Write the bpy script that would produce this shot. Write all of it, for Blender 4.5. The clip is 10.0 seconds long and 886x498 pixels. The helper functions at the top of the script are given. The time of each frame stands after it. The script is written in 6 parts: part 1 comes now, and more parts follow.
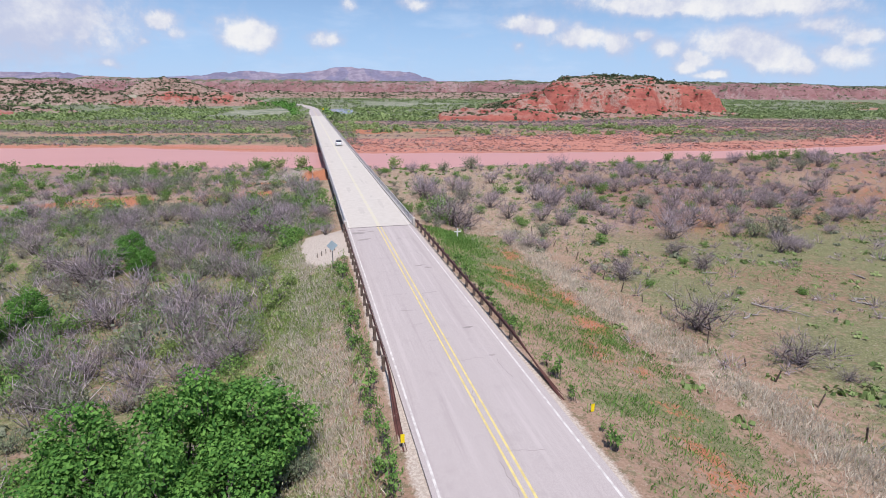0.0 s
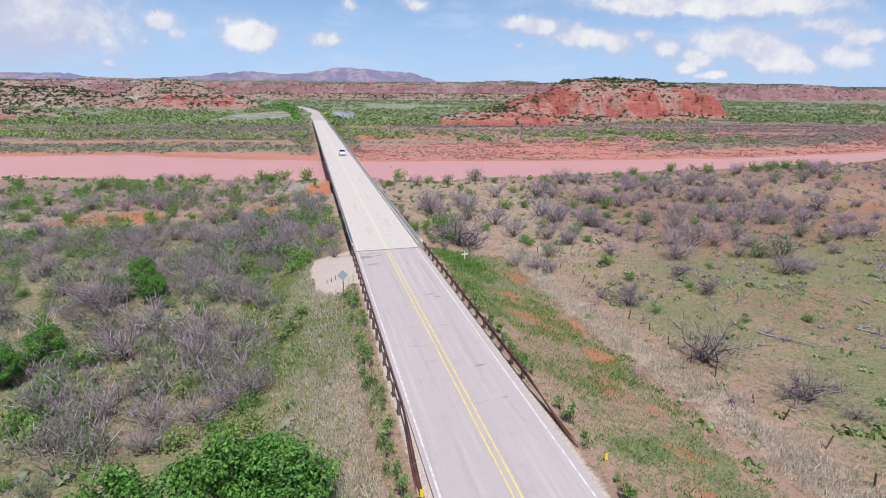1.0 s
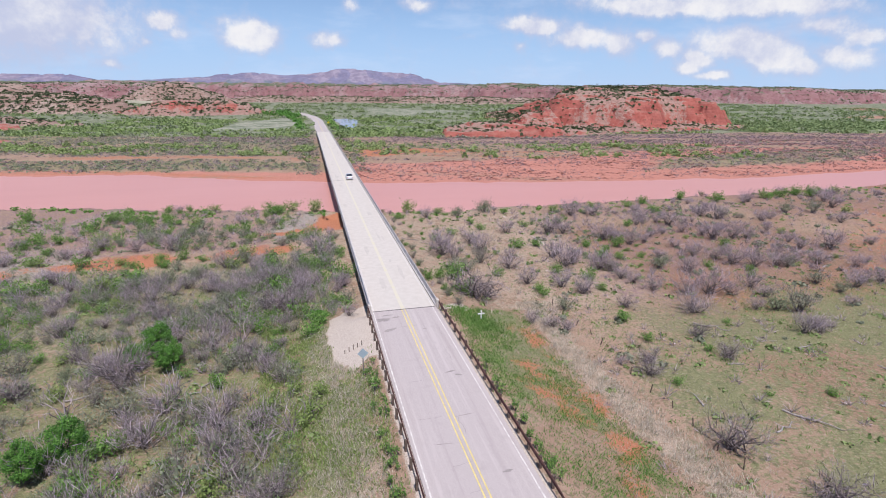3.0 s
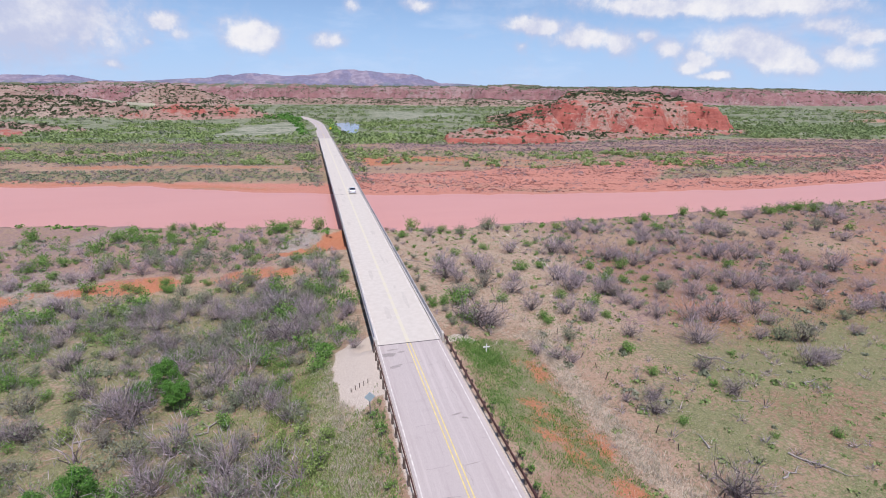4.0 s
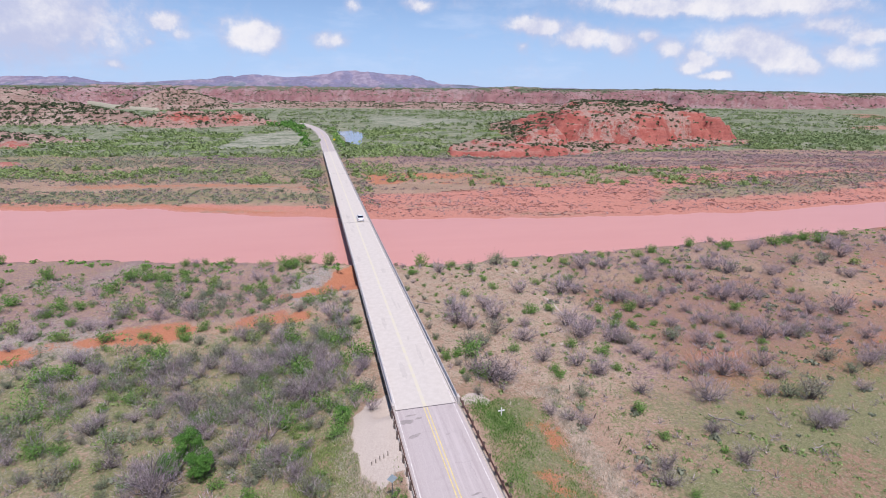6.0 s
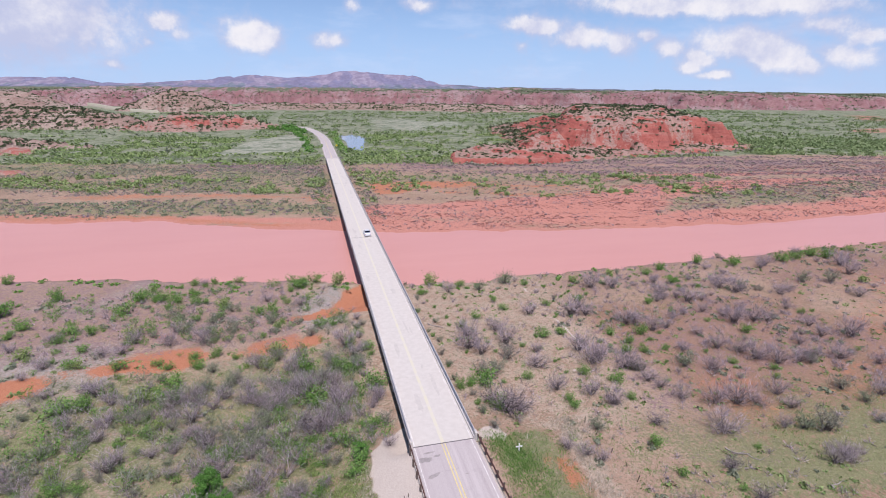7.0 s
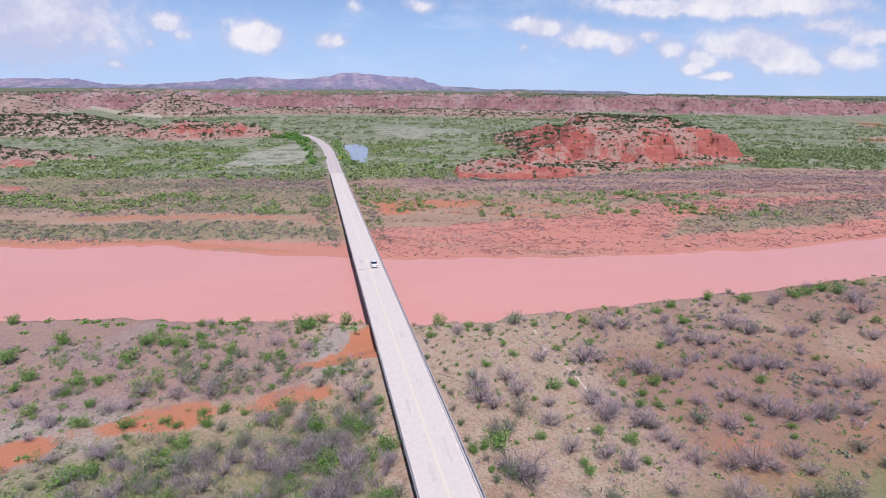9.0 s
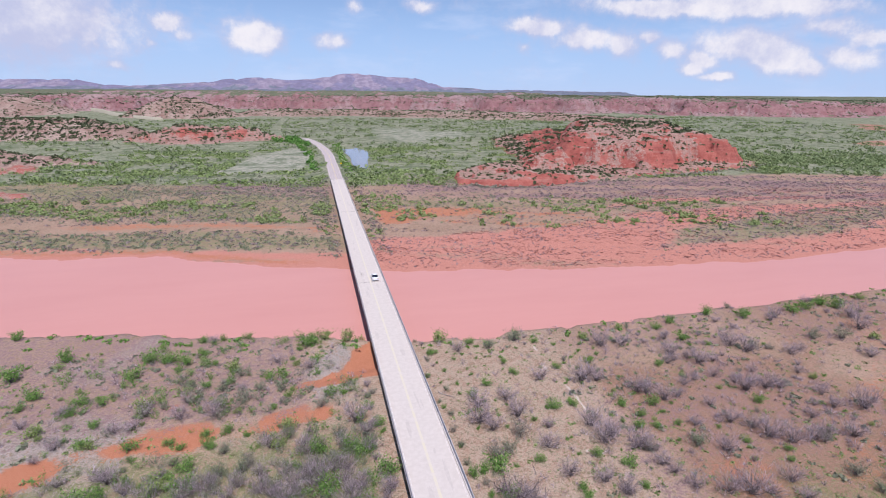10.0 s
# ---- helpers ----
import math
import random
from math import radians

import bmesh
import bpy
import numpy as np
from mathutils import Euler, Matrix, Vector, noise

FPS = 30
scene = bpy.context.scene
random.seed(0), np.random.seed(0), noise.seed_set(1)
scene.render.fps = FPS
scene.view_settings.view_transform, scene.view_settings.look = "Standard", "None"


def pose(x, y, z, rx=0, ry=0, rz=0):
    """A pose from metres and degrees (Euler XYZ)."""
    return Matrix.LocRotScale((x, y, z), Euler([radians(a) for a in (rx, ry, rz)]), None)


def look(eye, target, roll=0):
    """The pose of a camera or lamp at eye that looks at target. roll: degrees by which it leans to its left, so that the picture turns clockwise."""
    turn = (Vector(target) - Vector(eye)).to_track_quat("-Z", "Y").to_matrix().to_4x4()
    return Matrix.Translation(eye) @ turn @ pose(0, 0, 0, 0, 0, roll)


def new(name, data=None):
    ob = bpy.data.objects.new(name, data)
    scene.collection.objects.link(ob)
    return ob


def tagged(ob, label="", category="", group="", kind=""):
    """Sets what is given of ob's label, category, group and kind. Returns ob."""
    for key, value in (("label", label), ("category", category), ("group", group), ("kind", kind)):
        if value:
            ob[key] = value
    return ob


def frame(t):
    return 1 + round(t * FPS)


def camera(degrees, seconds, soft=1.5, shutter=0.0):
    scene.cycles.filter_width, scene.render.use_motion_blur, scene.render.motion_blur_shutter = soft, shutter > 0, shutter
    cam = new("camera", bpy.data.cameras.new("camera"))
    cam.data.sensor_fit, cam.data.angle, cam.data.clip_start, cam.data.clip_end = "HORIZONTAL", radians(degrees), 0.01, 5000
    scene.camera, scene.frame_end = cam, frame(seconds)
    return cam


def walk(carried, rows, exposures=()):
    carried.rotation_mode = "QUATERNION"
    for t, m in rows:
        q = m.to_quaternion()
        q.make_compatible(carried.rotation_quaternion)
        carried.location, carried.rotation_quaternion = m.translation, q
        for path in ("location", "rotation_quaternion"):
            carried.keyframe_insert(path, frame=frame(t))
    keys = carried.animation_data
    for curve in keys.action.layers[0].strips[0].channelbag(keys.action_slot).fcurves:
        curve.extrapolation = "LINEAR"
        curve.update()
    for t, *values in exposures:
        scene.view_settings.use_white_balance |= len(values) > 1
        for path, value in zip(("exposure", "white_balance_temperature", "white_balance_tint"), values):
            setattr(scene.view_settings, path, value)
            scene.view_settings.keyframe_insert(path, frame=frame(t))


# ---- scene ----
cam = camera(80.0, 10.0, soft=1.0)
PATH = [
    (0, (-7.331, -57.45, 14.626), (-6.855, -55.595, 14.052), 0.3),
    (0.5, (-7.656, -57.301, 15.927), (-7.181, -55.445, 15.353), 0.3),
    (1, (-8.055, -56.988, 17.21), (-7.58, -55.132, 16.636), 0.3),
    (1.5, (-8.445, -56.397, 18.601), (-7.971, -54.541, 18.027), 0.2),
    (2, (-8.734, -55.681, 20.153), (-8.261, -53.824, 19.58), 0.3),
    (2.5, (-8.967, -54.917, 21.768), (-8.495, -53.06, 21.195), 0.3),
    (4, (-9.426, -53.221, 27.099), (-8.959, -51.363, 26.527), 0.3),
    (4.5, (-9.492, -52.896, 29.014), (-9.027, -51.037, 28.442), 0.3),
    (5, (-9.629, -52.746, 30.902), (-9.164, -50.887, 30.329), 0.3),
    (5.5, (-10.058, -52.375, 32.798), (-9.595, -50.515, 32.226), 0.3),
    (7, (-12.628, -50.155, 38.716), (-12.163, -48.296, 38.143), 0.2),
    (7.5, (-12.969, -48.851, 40.711), (-12.504, -46.992, 40.139), 0.2),
    (8, (-13.248, -47.793, 42.741), (-12.784, -45.933, 42.169), 0.3),
    (8.5, (-13.355, -46.895, 44.63), (-12.894, -45.034, 44.059), 0.3),
    (9, (-13.419, -46.35, 46.5), (-12.959, -44.489, 45.93), 0.3),
    (9.5, (-13.408, -45.994, 48.371), (-12.948, -44.132, 47.802), 0.3),
    (10, (-13.402, -46.106, 50.221), (-12.943, -44.245, 49.652), 0.3),
]
walk(cam, [(t, look(eye, target, roll)) for t, eye, target, roll in PATH], exposures=((0, 0.13, 6190, 11), (10, 0.11, 6080, 18)))

# ---- world, sun ----
SUN_TO = Vector((0.02, -0.45, 0.94)).normalized()


def nd(nt, kind, ins=None, **props):
    n = nt.nodes.new(kind)
    for k, v in props.items():
        setattr(n, k, v)
    for k, v in (ins or {}).items():
        if isinstance(v, bpy.types.NodeSocket):
            nt.links.new(v, n.inputs[k])
        else:
            n.inputs[k].default_value = v
    return n


def mth(nt, op, a, b=0.0, c=0.0, clamp=False):
    return nd(nt, "ShaderNodeMath", {0: a, 1: b, 2: c}, operation=op, use_clamp=clamp).outputs[0]


def mixc(nt, fac, a, b, blend="MIX"):
    a = (*a, 1) if isinstance(a, tuple) and len(a) == 3 else a
    b = (*b, 1) if isinstance(b, tuple) and len(b) == 3 else b
    return nd(nt, "ShaderNodeMix", {0: fac, 6: a, 7: b}, data_type="RGBA", blend_type=blend).outputs[2]


def sstep(nt, v, lo, hi):
    return nd(nt, "ShaderNodeMapRange", {0: v, 1: lo, 2: hi, 3: 0.0, 4: 1.0}, interpolation_type="SMOOTHSTEP").outputs[0]


def noise_n(nt, vec, scale, detail=4, rough=0.6, dist=0.0):
    return nd(nt, "ShaderNodeTexNoise", {"Vector": vec, "Scale": scale, "Detail": detail, "Roughness": rough, "Distortion": dist}).outputs[0]


world = bpy.data.worlds.new("world")
scene.world = world
world.use_nodes = True
wt = world.node_tree
wt.nodes.clear()
sky = nd(wt, "ShaderNodeTexSky", sky_type="NISHITA", sun_disc=False, sun_elevation=math.asin(SUN_TO.z),
         sun_rotation=math.atan2(SUN_TO.x, SUN_TO.y), altitude=1500, air_density=1.0, dust_density=0.0, ozone_density=4.0)
# cumulus clouds, drawn on the dome ahead: (across, up, half width, half height, weight) as tangents from +y
CLOUDS = [(-0.08, 0.088, 0.040, 0.022, 1.2), (-0.073, 0.101, 0.018, 0.013, 1.0), (-0.215, 0.108, 0.026, 0.013, 0.95), (-0.192, 0.091, 0.028, 0.011, 0.6), (-0.246, 0.072, 0.010, 0.008, 0.6),
          (0.047, 0.085, 0.036, 0.013, 0.75), (-0.41, 0.105, 0.13, 0.060, 1.0), (-0.331, 0.087, 0.020, 0.025, 0.85), (-0.303, 0.04, 0.028, 0.008, 0.65), (-0.45, 0.135, 0.12, 0.04, 1.2),
          (-0.121, 0.108, 0.018, 0.010, 0.5), (0.088, 0.140, 0.014, 0.011, 0.75), (0.202, 0.147, 0.028, 0.012, 0.8), (0.43, 0.12, 0.062, 0.015, 0.95), (0.531, 0.10, 0.067, 0.020, 0.95),
          (0.606, 0.092, 0.037, 0.021, 0.9), (0.674, 0.107, 0.030, 0.013, 0.85), (0.728, 0.087, 0.036, 0.019, 0.95), (0.806, 0.067, 0.038, 0.020, 0.95), (0.839, 0.034, 0.044, 0.011, 0.95),
          (0.781, 0.05, 0.030, 0.012, 0.9), (0.919, 0.097, 0.11, 0.031, 1.1), (0.982, 0.076, 0.08, 0.036, 1.1), (1.061, 0.06, 0.058, 0.021, 0.95), (0.704, 0.163, 0.15, 0.018, 1.1), (0.93, 0.18, 0.23, 0.022, 1.1),
          (1.131, 0.143, 0.10, 0.020, 0.85), (1.178, 0.086, 0.10, 0.03, 0.8), (1.23, 0.128, 0.085, 0.023, 0.8), (0.297, 0.092, 0.027, 0.008, 0.45), (0.403, 0.079, 0.016, 0.010, 0.5)]
tc = nd(wt, "ShaderNodeTexCoord").outputs["Generated"]
warp = nd(wt, "ShaderNodeTexNoise", {"Vector": tc, "Scale": 14.0, "Detail": 7, "Roughness": 0.62})
warped = nd(wt, "ShaderNodeVectorMath", {0: warp.outputs[1], 1: (0.5, 0.5, 0.5)}, operation="SUBTRACT").outputs[0]
warped = nd(wt, "ShaderNodeVectorMath", {0: warped, "Scale": 0.034}, operation="SCALE").outputs[0]
warped = nd(wt, "ShaderNodeVectorMath", {0: tc, 1: warped}, operation="ADD").outputs[0]
sep = nd(wt, "ShaderNodeSeparateXYZ", {0: warped})
ahead = mth(wt, "MAXIMUM", sep.outputs[1], 0.02)
cu = mth(wt, "DIVIDE", sep.outputs[0], ahead)
cv = mth(wt, "DIVIDE", sep.outputs[2], ahead)
cover = None
for u0, v0, a, b, w in CLOUDS:
    du = mth(wt, "MULTIPLY", mth(wt, "SUBTRACT", cu, u0), 0.78 / a)
    dv = mth(wt, "MULTIPLY", mth(wt, "SUBTRACT", cv, v0), 0.78 / b)
    r2 = mth(wt, "ADD", mth(wt, "MULTIPLY", du, du), mth(wt, "MULTIPLY", dv, dv))
    g = mth(wt, "MULTIPLY", mth(wt, "POWER", 2.718, mth(wt, "MULTIPLY", r2, -1.0)), 1.15 * w)
    cover = g if cover is None else nd(wt, "ShaderNodeMath", {0: cover, 1: g, 2: 0.25}, operation="SMOOTH_MAX").outputs[0]
over = sstep(wt, noise_n(wt, tc, 2.6, 6, 0.6), 0.52, 0.72)
high = sstep(wt, nd(wt, "ShaderNodeSeparateXYZ", {0: tc}).outputs[2], 0.17, 0.3)
cover = mth(wt, "MAXIMUM", cover, mth(wt, "MULTIPLY", mth(wt, "MULTIPLY", over, high), 0.8))
cover = mth(wt, "MINIMUM", cover, 1.15)
puffs = mth(wt, "ADD", mth(wt, "SUBTRACT", noise_n(wt, tc, 17, 7, 0.68), 0.5), mth(wt, "MULTIPLY", mth(wt, "SUBTRACT", noise_n(wt, tc, 55, 5, 0.6), 0.5), 0.5))
cover = mth(wt, "ADD", cover, mth(wt, "MULTIPLY", puffs, 1.0))
mask = sstep(wt, cover, 0.14, 0.98)
CLOUD_LIGHT, SKY_LIGHT = 0.86, 0.095
skyc = nd(wt, "ShaderNodeVectorMath", {0: sky.outputs[0], "Scale": SKY_LIGHT}, operation="SCALE").outputs[0]
low = sstep(wt, nd(wt, "ShaderNodeSeparateXYZ", {0: tc}).outputs[2], 0.26, 0.0)
skyc = mixc(wt, mth(wt, "MULTIPLY", low, 0.8), skyc, (0.385, 0.545, 0.81))
veil = mth(wt, "MULTIPLY", sstep(wt, noise_n(wt, nd(wt, "ShaderNodeMapping", {"Vector": tc, "Scale": (1, 1, 3.5)}).outputs[0], 5, 5, 0.6), 0.48, 0.75), 0.4)
skyc = mixc(wt, veil, skyc, (0.62, 0.70, 0.84))
shade = mth(wt, "ADD", mth(wt, "MULTIPLY", noise_n(wt, tc, 16, 5, 0.65), 0.75), mth(wt, "MULTIPLY", mask, 0.36))
shade = mth(wt, "SUBTRACT", shade, mth(wt, "MULTIPLY", sstep(wt, cu, -0.24, -0.36), 0.15))
cl = mixc(wt, sstep(wt, shade, 0.50, 0.86), (0.60 * CLOUD_LIGHT, 0.63 * CLOUD_LIGHT, 0.78 * CLOUD_LIGHT), (CLOUD_LIGHT, 0.965 * CLOUD_LIGHT, 0.92 * CLOUD_LIGHT))
bg = nd(wt, "ShaderNodeBackground", {0: mixc(wt, mth(wt, "MULTIPLY", mask, 0.94), skyc, cl), 1: 1.0})
wo = nd(wt, "ShaderNodeOutputWorld")
wt.links.new(bg.outputs[0], wo.inputs[0])

sun_data = bpy.data.lights.new("sun", "SUN")
sun_data.energy, sun_data.angle, sun_data.color = 4.4, radians(0.6), (1.0, 0.95, 0.88)
sun = new("sun", sun_data)
sun.matrix_world = look(SUN_TO * 100, (0, 0, 0))


# ---- numbers for the land ----
def lattice(ix, iy, seed):
    h = np.sin(ix * 127.1 + iy * 311.7 + seed * 74.7) * 43758.5453
    return h - np.floor(h)


def vnoise(x, y, seed=0):
    ix, iy = np.floor(x), np.floor(y)
    fx, fy = x - ix, y - iy
    fx, fy = fx * fx * (3 - 2 * fx), fy * fy * (3 - 2 * fy)
    a, b = lattice(ix, iy, seed), lattice(ix + 1, iy, seed)
    c, d = lattice(ix, iy + 1, seed), lattice(ix + 1, iy + 1, seed)
    return (a + (b - a) * fx) * (1 - fy) + (c + (d - c) * fx) * fy


def fbm(x, y, scale, seed=0, octaves=4, gain=0.5):
    out, amp, tot = 0.0, 1.0, 0.0
    for k in range(octaves):
        out = out + amp * vnoise(x / scale, y / scale, seed + 13 * k)
        tot, amp, scale = tot + amp, amp * gain, scale / 2
    return out / tot


def smooth(v, lo, hi):
    t = np.clip((v - lo) / (hi - lo), 0, 1)
    return t * t * (3 - 2 * t)


WATER = -4.4
NEAR_BANK = ((-900, -400, -120, -84, -66, -50, -31, -5, 7, 23, 36, 51, 67, 85, 109, 143, 300, 900),
             (258, 148, 88, 79.7, 76.4, 71.7, 66.7, 60.7, 57.4, 55.0, 55.7, 56.3, 56.0, 56.9, 58, 59, 76, 198))
FAR_BANK = ((-900, -400, -118, -90, -67, -38, -5.5, 10, 40, 63, 79, 105, 130, 162, 192, 300, 900),
            (360, 230, 155, 147.5, 146, 129, 118, 113, 107, 101.5, 100, 97.7, 94.5, 96.5, 98.4, 118, 260))
ROAD_Y = (-400, 400, 440, 475, 505, 530, 553, 580, 620, 700)
ROAD_X = (0, 0, -1.6, -4.2, -7.4, -10.8, -14.9, -21, -33, -62)
SCARP = ((0.0, 60.5), (-4.5, 57.6), (-7.7, 55.4), (-9.1, 51.2), (-11.0, 47.9), (-14.7, 46.0), (-20.0, 43.4))
GULLY = (*SCARP, (-16.0, 42.4), (-11.2, 42.6), (-5.8, 44.0), (0.0, 45.5))


def near_bank(x, y):
    return np.interp(x, *NEAR_BANK) + 2.2 * (fbm(x, y * 0, 7.0, 3, 3) - 0.5) * 2


def far_bank(x, y):
    return np.interp(x, *FAR_BANK) + 2.5 * (fbm(x, y * 0, 9.0, 5, 3) - 0.5) * 2


def road_x(y):
    return np.interp(y, ROAD_Y, ROAD_X)


def to_line(x, y, pts):
    best = np.full(np.shape(x), 1e9)
    for (x0, y0), (x1, y1) in zip(pts[:-1], pts[1:]):
        t = np.clip(((x - x0) * (x1 - x0) + (y - y0) * (y1 - y0)) / ((x1 - x0) ** 2 + (y1 - y0) ** 2), 0, 1)
        best = np.minimum(best, np.hypot(x - x0 - t * (x1 - x0), y - y0 - t * (y1 - y0)))
    return best


def depth(x, y):
    """Distance up the valley, square to its bands of scrub."""
    return 0.24 * x + 0.971 * y


def inside(x, y, poly):
    """Distance to a closed outline, positive inside."""
    n = len(poly)
    d = to_line(x, y, [*poly, poly[0]])
    odd = np.zeros(np.shape(x), bool)
    for i in range(n):
        (x0, y0), (x1, y1) = poly[i], poly[(i + 1) % n]
        if y0 != y1:
            odd ^= ((y0 > y) != (y1 > y)) & (x < (x1 - x0) * (y - y0) / (y1 - y0) + x0)
    return np.where(odd, d, -d)


def in_gully(x, y):
    """How far inside the washed-out gully beside the bridge."""
    return inside(x + 1.4 * (fbm(x, y, 2.5, 107, 3) - 0.5), y + 1.4 * (fbm(x, y, 2.5, 108, 3) - 0.5), GULLY)


def land(x, y):
    """The height of the ground."""
    x, y = np.asarray(x, float), np.asarray(y, float)
    near = -2.95 + 1.15 * smooth(y, 2, 48) + 0.7 * (fbm(x, y, 22, 1, 4) - 0.5) + 0.12 * (fbm(x, y, 3, 2, 2) - 0.5)
    far = -3.0 + 0.9 * (fbm(x, y, 40, 7, 4) - 0.5) + 1.5 * smooth(y, 260, 900)
    near = np.maximum(near, -1.7 + 0.3 * (fbm(x, y, 6, 15, 3) - 0.5) - 1.6 * smooth(np.abs(x), 7, 15) - 9 * (y < -4))
    nb, fb = near_bank(x, y), far_bank(x, y)
    z = np.where(y < 0.5 * (nb + fb), near + 0.4 * smooth(nb - y, 12, 0), WATER + 0.05 + (far - WATER) * smooth(y - fb, 0, 42) ** 0.8)
    z = z - 1.1 * smooth(in_gully(x, y), -0.2, 0.5) * smooth(to_line(x, y, GULLY[6:]), 0.5, 5.0) * (y < nb)
    bed = -5.3
    z = np.where((y > nb) & (y < 0.5 * (nb + fb)), np.maximum(bed, z + (bed - z) * smooth(y - nb, -0.2, 1.8)), z)
    z = np.where((y <= fb) & (y >= 0.5 * (nb + fb)), np.maximum(bed, WATER + 0.05 - (fb - y) * 0.15), z)
    dx = np.abs(x - road_x(y))
    wob = 0.8 * (fbm(x, y, 9, 11, 2) - 0.5)
    d1 = np.hypot(np.maximum(dx - 4.7, 0), np.maximum(y + 0.3, 0) * 1.15)
    d2 = np.hypot(np.maximum(dx - 4.7, 0), np.maximum(275 - y, 0))
    d = np.minimum(np.where(y < 60, d1, 1e9), np.where(y > 200, d2, 1e9)) + wob * (dx > 6)
    bank = -0.18 - np.where(d < 0.8, 0.25 * d, 0.2 + 0.30 * (d - 0.8))
    bank = np.where((np.abs(x) < 5.2) & (y > 0.4) & (y < 274), -9, bank)
    return np.maximum(z, bank)


def tensor(name, xs, ys, height, material, attrs=None):
    X, Y = np.meshgrid(xs, ys)
    Z = height(X, Y)
    ny, nx = X.shape
    idx = np.arange(nx * ny).reshape(ny, nx)
    quads = np.stack([idx[:-1, :-1], idx[:-1, 1:], idx[1:, 1:], idx[1:, :-1]], -1).reshape(-1, 4)
    return sheet(name, np.stack([X, Y, Z], -1).reshape(-1, 3), quads, material, {k: f(X, Y, Z).ravel() for k, f in (attrs or {}).items()})


def sheet(name, co, faces, material, attrs=None, parent=None, shade=True):
    co, faces = np.asarray(co, np.float32), np.asarray(faces, np.int32)
    me = bpy.data.meshes.new(name or "plant")
    n = faces.shape[1]
    me.vertices.add(len(co))
    me.vertices.foreach_set("co", co.ravel())
    me.loops.add(faces.size)
    me.loops.foreach_set("vertex_index", faces.ravel())
    me.polygons.add(len(faces))
    me.polygons.foreach_set("loop_start", np.arange(len(faces), dtype=np.int32) * n)
    for k, v in (attrs or {}).items():
        me.attributes.new(k, "FLOAT", "POINT").data.foreach_set("value", np.asarray(v, np.float32))
    me.update(calc_edges=True)
    me.validate()
    me.polygons.foreach_set("use_smooth", np.full(len(faces), shade))
    me.materials.append(material)
    if name is None:
        return me
    ob = new(name, me)
    ob.parent = parent
    return ob


def part(name, bm, material, parent=None, label=""):
    me = bpy.data.meshes.new(name or "plant")
    bm.to_mesh(me)
    bm.free()
    me.materials.append(material)
    ob = new(name, me)
    ob.parent = parent
    if label:
        ob["label"] = label
    return ob


def box(bm, x0, x1, y0, y1, z0, z1):
    v = [bm.verts.new((x, y, z)) for z in (z0, z1) for x, y in ((x0, y0), (x1, y0), (x1, y1), (x0, y1))]
    for f in ((3, 2, 1, 0), (4, 5, 6, 7), (0, 1, 5, 4), (1, 2, 6, 5), (2, 3, 7, 6), (3, 0, 4, 7)):
        bm.faces.new([v[i] for i in f])


def boxes(*rows):
    bm = bmesh.new()
    for r in rows:
        box(bm, *r)
    return bm


def bevelled(bm, width=0.01):
    bmesh.ops.bevel(bm, geom=list(bm.edges), offset=width, segments=2, affect="EDGES", profile=0.5)
    return bm


# ---- materials ----
def material(name, rough=0.9, metal=0.0, spec=0.3):
    m = bpy.data.materials.new(name)
    m.use_nodes = True
    nt = m.node_tree
    b = nt.nodes["Principled BSDF"]
    b.inputs["Roughness"].default_value, b.inputs["Metallic"].default_value = rough, metal
    b.inputs["Specular IOR Level"].default_value = spec
    return m, nt, b


def bump(nt, b, height, strength=0.3, dist=0.05):
    n = nd(nt, "ShaderNodeBump", {"Height": height, "Strength": strength, "Distance": dist})
    nt.links.new(n.outputs[0], b.inputs["Normal"])


def simple(name, c0, c1, scale=3.0, rough=0.8, metal=0.0, fine=40.0, relief=0.2, random_by_object=0.0, spec=0.3):
    """Two tones mixed by coarse and fine grain."""
    m, nt, b = material(name, rough, metal, spec)
    p = nd(nt, "ShaderNodeNewGeometry").outputs["Position"]
    f = mth(nt, "ADD", mth(nt, "MULTIPLY", noise_n(nt, p, scale), 0.65), mth(nt, "MULTIPLY", noise_n(nt, p, fine, 3), 0.35))
    f = sstep(nt, f, 0.36, 0.64)
    if random_by_object:
        r = nd(nt, "ShaderNodeObjectInfo").outputs["Random"]
        f = mth(nt, "ADD", mth(nt, "MULTIPLY", f, 1 - random_by_object), mth(nt, "MULTIPLY", r, random_by_object))
    nt.links.new(mixc(nt, f, c0, c1), b.inputs["Base Color"])
    if relief:
        bump(nt, b, noise_n(nt, p, fine, 4), relief, 0.02)
    return m


def leaf_material(name, dark, light, dead=None):
    """Leaves and twigs: each card and each plant has its own tone; some light passes through."""
    m, nt, b = material(name, 0.75, 0, 0.2)
    isl = nd(nt, "ShaderNodeNewGeometry").outputs["Random Per Island"]
    rnd = nd(nt, "ShaderNodeObjectInfo").outputs["Random"]
    c = mixc(nt, isl, dark, light)
    if dead:
        c = mixc(nt, sstep(nt, rnd, 0.25, 1.0), c, mixc(nt, isl, tuple(0.7 * k for k in dead), dead))
    nt.links.new(c, b.inputs["Base Color"])
    tr = nd(nt, "ShaderNodeBsdfTranslucent", {0: c})
    mx = nd(nt, "ShaderNodeMixShader", {0: 0.25, 1: b.outputs[0], 2: tr.outputs[0]})
    nt.links.new(mx.outputs[0], nt.nodes["Material Output"].inputs[0])
    return m


def attr(nt, name):
    return nd(nt, "ShaderNodeAttribute", attribute_name=name).outputs["Fac"]


